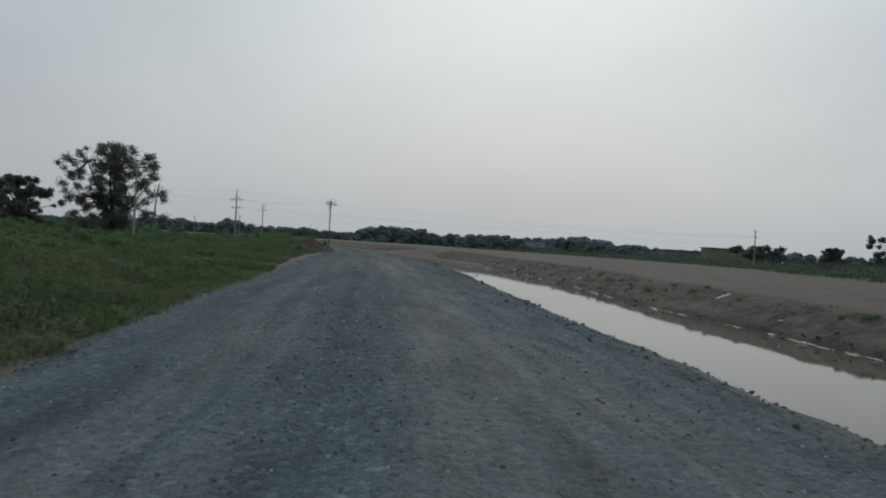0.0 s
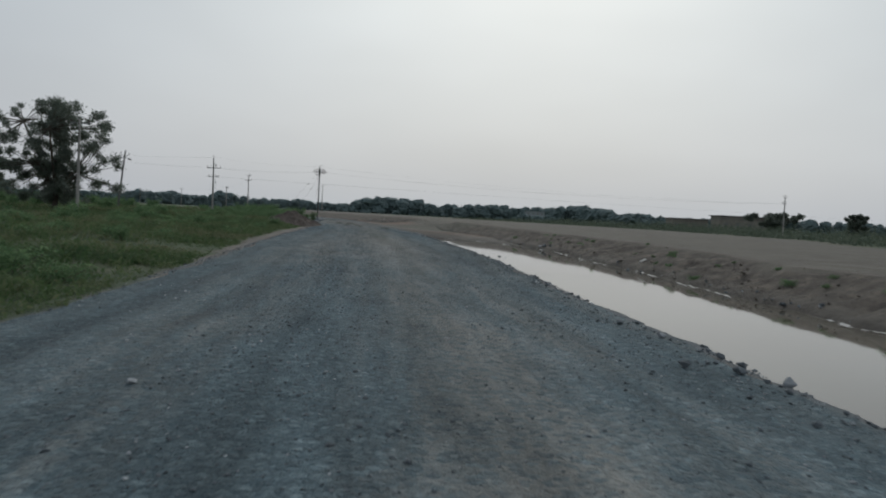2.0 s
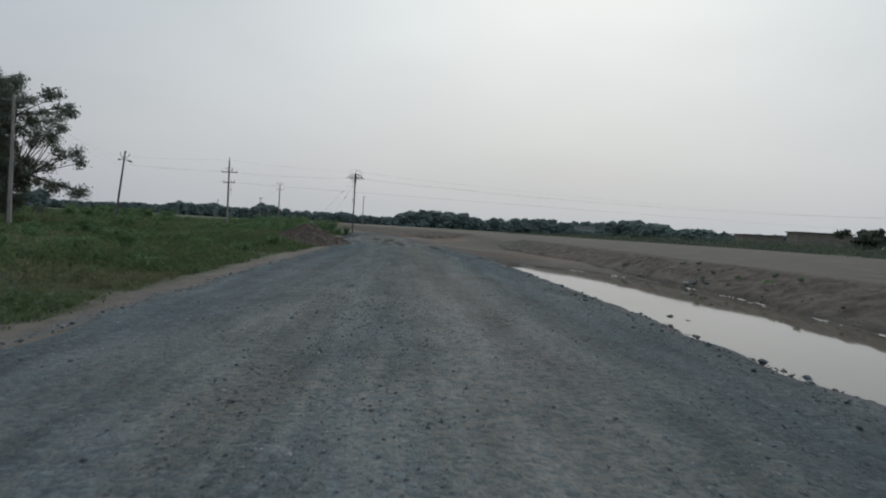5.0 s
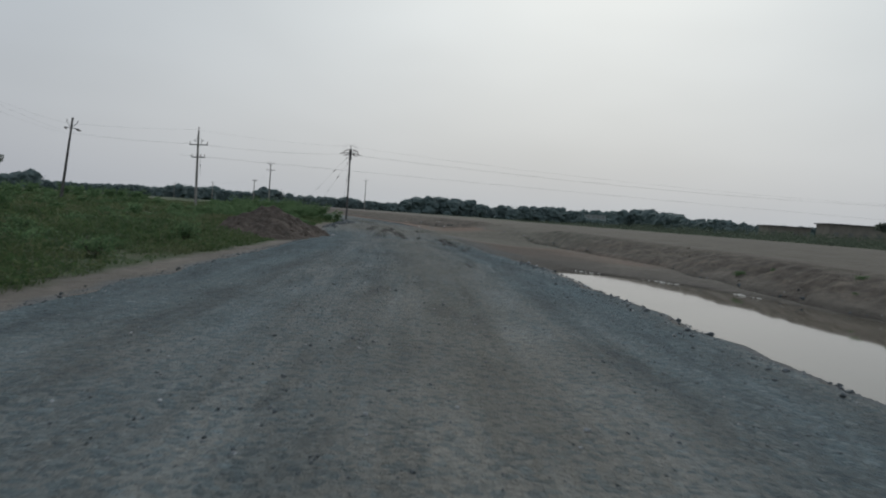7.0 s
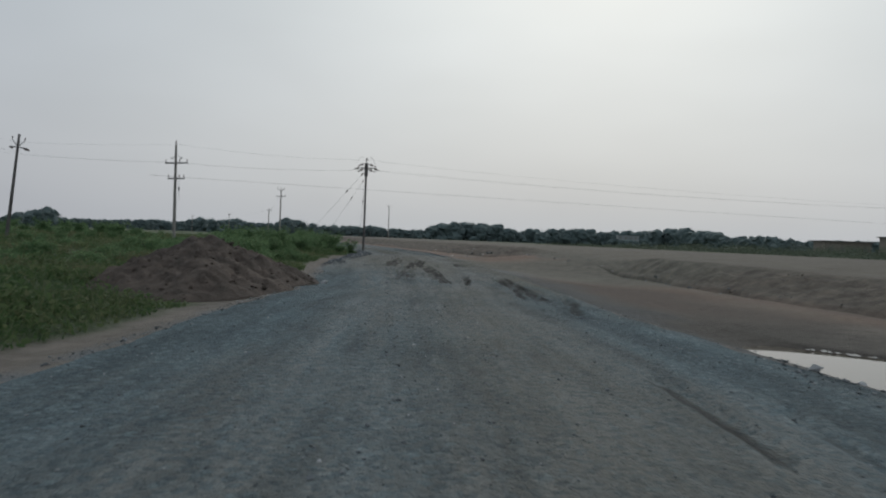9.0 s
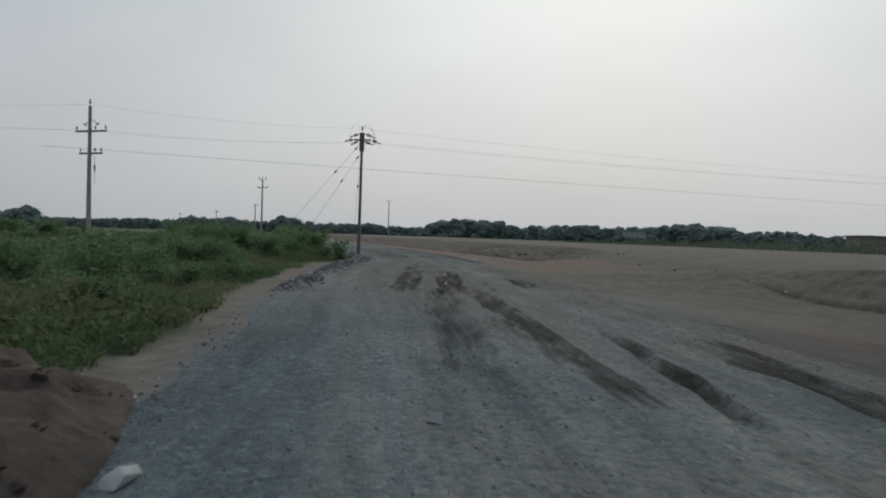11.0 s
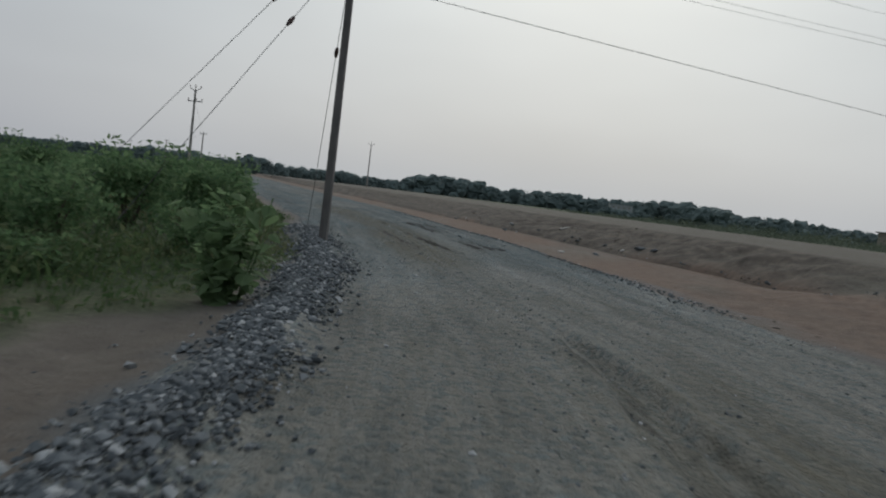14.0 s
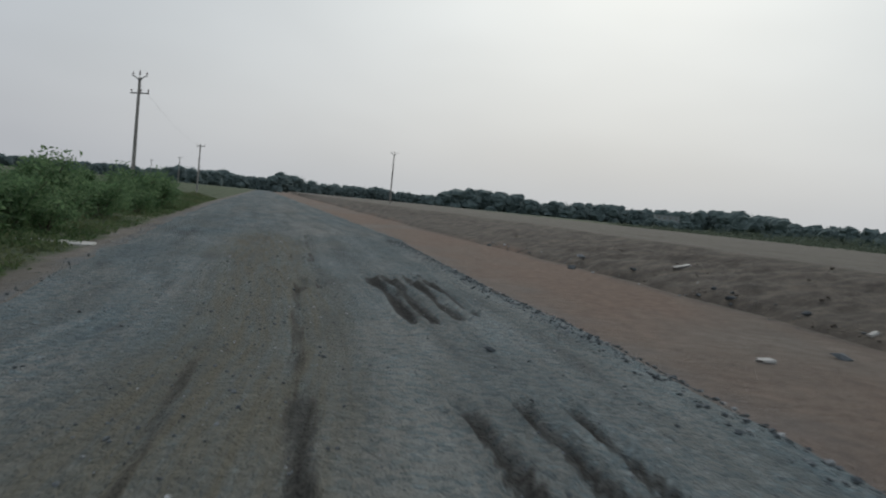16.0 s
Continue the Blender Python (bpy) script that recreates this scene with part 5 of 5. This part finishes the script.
def far_woods():
    az = [-75, -45, -37.2, -35.9, -34.2, -33.4, -30.4, -27.1, -25.6, -24.1, -22.2, -19.0, -18.4, -17.3, -16.5, -13.2, -11.9, -11.1, -7.7, -7.3, -5.6, -3.9, -2.2, -1.0, 1.9, 4.0, 5.4, 6.4, 8.0, 11.5, 13.3, 14.8, 17.3, 19.1, 24, 27, 31, 70]
    el = [0.7, 0.5, 0.3, 0.77, 1.2, 0.5, 0.5, 0.66, 0.6, 0.94, 0.93, 0.72, 1.2, 1.19, 0.81, 0.75, 0.96, 0.7, 0.68, 1.03, 1.42, 1.43, 1.28, 0.92, 1.25, 1.33, 0.97, 1.2, 1.17, 1.6, 1.33, 1.05, 1.1, 0.9, 1.05, 1.25, 1.3, 1.2]
    rng = np.random.default_rng(21)
    cs, crowns, a = [], [], -75.0
    while a < 70:
        dist = float(np.interp(a, [-75, -36, -30, -20, -10, 0, 6, 11, 15, 20, 30, 70], [420, 360, 420, 530, 640, 640, 680, 530, 420, 310, 250, 240])) * rng.uniform(0.97, 1.06)
        top = 1.4 + math.tan(radians(float(np.interp(a, az, el)))) * dist
        top *= rng.uniform(0.86, 1.0)
        x, y = -7.6 + math.sin(radians(a)) * dist, 85.9 + math.cos(radians(a)) * dist
        w = top * rng.uniform(0.42, 0.62)
        n = 230
        crowns.append((x, y, w, top))
        v = rng.normal(size=(n, 3))
        v /= np.linalg.norm(v, axis=1)[:, None]
        v *= (0.72 + 0.28 * rng.random(n) ** 0.5)[:, None]
        lob = 1 + 0.16 * np.sin(5 * np.arctan2(v[:, 1], v[:, 0]) + a) * np.cos(4 * v[:, 2])
        c = np.stack([x + v[:, 0] * w * lob, y + v[:, 1] * w * lob, np.maximum(0.1, top * 0.5 + v[:, 2] * top * 0.47 * lob)], -1)
        cs.append((c, 0.034 * top + 0.12))
        a += math.degrees(w / dist) * rng.uniform(0.55, 0.95)
    for k in range(7):                                     # low trees before the pale house
        crowns.append((52 + 4.2 * k, 628 + rng.uniform(-4, 4), rng.uniform(3.0, 4.2), rng.uniform(5.0, 6.6)))
    # each crown: lumpy clumps of foliage with loose sprays on their outline
    bm = bmesh.new()
    bmesh.ops.create_icosphere(bm, subdivisions=2, radius=1.0)
    ball = np.array([v.co[:] for v in bm.verts])
    tris = np.array([[v.index for v in f.verts] for f in bm.faces])
    bm.free()
    tri = []
    for x, y, w, top in crowns:
        for k in range(9):
            a, u, hgt = rng.uniform(0, 6.28), rng.uniform(0.1, 0.75), rng.uniform(0.3, 0.86) if k < 6 else rng.uniform(0.05, 0.3)
            rad = w * rng.uniform(0.42, 0.74)
            q = ball * (rad * (1 + 0.2 * np.clip(rng.normal(size=len(ball)), -1.6, 1.6)))[:, None] * np.array([1, 1, 0.75])
            ctr = np.array([x + math.cos(a) * w * u * (1.25 - hgt), y + math.sin(a) * w * u * (1.25 - hgt), top * hgt])
            ctr[2] = min(ctr[2], top - rad * 0.75)
            p = (q + ctr)[tris]
            tri.append(np.concatenate([p, p[:, 2:3] + 1e-4], 1))
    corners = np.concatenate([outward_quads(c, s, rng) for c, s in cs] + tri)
    # the belt's hazy tone comes from its base colour, not from the air
    tagged(quads("far_woods", corners, HAZED_TREE), "long belt of trees along the horizon, coloured blue-green for haze", "woods", kind="stuff")


far_woods()


def far_scrub():
    """Low scrub along the far side of the embankment."""
    rng = np.random.default_rng(31)
    n = 1500
    y = rng.uniform(40, 330, n)
    x = GREEN_X(y) + 1.5 + 105 * rng.random(n) ** 1.5
    cs = []
    for k in range(n):
        tall = 0.35 + 0.65 * sstep(4, 40, x[k] - GREEN_X(y[k]))
        w, h = rng.uniform(1.0, 2.8), rng.uniform(0.8, 3.0) * float(tall)
        v = np.clip(rng.normal(size=(60, 3)), -1.9, 1.9) * np.array([w * 0.5, w * 0.5, h * 0.3])
        cs.append(np.array([x[k], y[k], 0.6 + h * 0.42]) + v)
    c = np.concatenate(cs)
    c[:, 2] = np.maximum(c[:, 2], 0.5)
    tagged(quads("far_scrub", leaf_quads(c, 0.22, rng), SCRUB), "low green scrub beyond the graded earth", "scrub", kind="stuff")


far_scrub()


def water_scum():
    """Pale broken line of foam and litter along the far waterline."""
    rng = np.random.default_rng(41)
    cs = []
    for y0, y1, n in ((32, 36, 30), (37, 40, 5), (42, 46, 14), (50, 55, 14), (57, 62, 9), (64, 70, 14), (73, 77, 16), (79, 81, 6), (86, 87.2, 16), (89.6, 91, 20), (92.4, 93.2, 18)):
        y = rng.uniform(y0, y1, n)
        cs.append(np.stack([np.where(y > 83, np.minimum(SHORE(y), WATER_F(y)), WATER_F(y)) + rng.normal(-0.1, 0.07, n), y, np.full(n, -0.5)], -1))
    c = np.concatenate(cs)
    n = len(c)
    s, t = rng.uniform(0.012, 0.06, n), rng.uniform(0.04, 0.26, n)
    t = np.where(c[:, 1] > 83, t * 0.45, t)
    lift = np.stack([0 * s, 0 * s, rng.uniform(0, 0.03, n)], -1)
    ex, ey = np.stack([s, 0 * s, 0 * s], -1), np.stack([-0.16 * t, t, 0 * t], -1)
    tagged(quads("water_scum", np.stack([c - ex - ey * 0.7, c + ex * 0.7 - ey, c + ex + ey * 0.8 + lift, c - ex * 0.8 + ey + lift], 1), PALE), "pale foam and litter along the far waterline", "litter", kind="stuff")


water_scum()


# ---- far building ----
def far_building():
    b = tagged(empty("long_shed", 0, 0, 0), "long low pale shed with a flat grey roof behind scrub", "building")
    for x0, x1, y0, h in ((84.5, 98.0, 325, 5.2), (95, 112, 303, 6.6)):
        bm = bmesh.new()
        add_box(bm, (x0 + x1) / 2, y0 + 5, h / 2, x1 - x0, 10, h)
        wall = part("wall", bm, WALLS, b)
        for k in range(4):
            bm = bmesh.new()
            add_box(bm, x0 + (k + 0.5) * (x1 - x0) / 4, y0 - 0.02, h * 0.55, 1.4, 0.1, 1.3, 0.02)
            part("window", bm, ROOF, wall)
        bm = bmesh.new()
        add_box(bm, (x0 + x1) / 2, y0 + 5, h + 0.15, x1 - x0 + 1.2, 11.2, 0.3, 0.03)
        part("roof", bm, ROOF, b)


far_building()


def pale_house():
    b = tagged(empty("pale_house", 65, 648, 0), "pale plastered house half hidden among far trees", "house")
    bm = bmesh.new()
    add_box(bm, 0, 0, 4.4, 15, 8, 8.8)
    wall = part("wall", bm, PLASTER, b)
    for k in range(4):
        bm = bmesh.new()
        add_box(bm, -5.4 + 3.6 * k, -4.0, 7.2, 1.2, 0.12, 0.9, 0.02)
        part("window", bm, WALLS, wall)
    bm = bmesh.new()
    add_box(bm, 0, 0, 8.95, 15.8, 8.8, 0.3, 0.03)
    part("roof", bm, PLASTER, b)


pale_house()
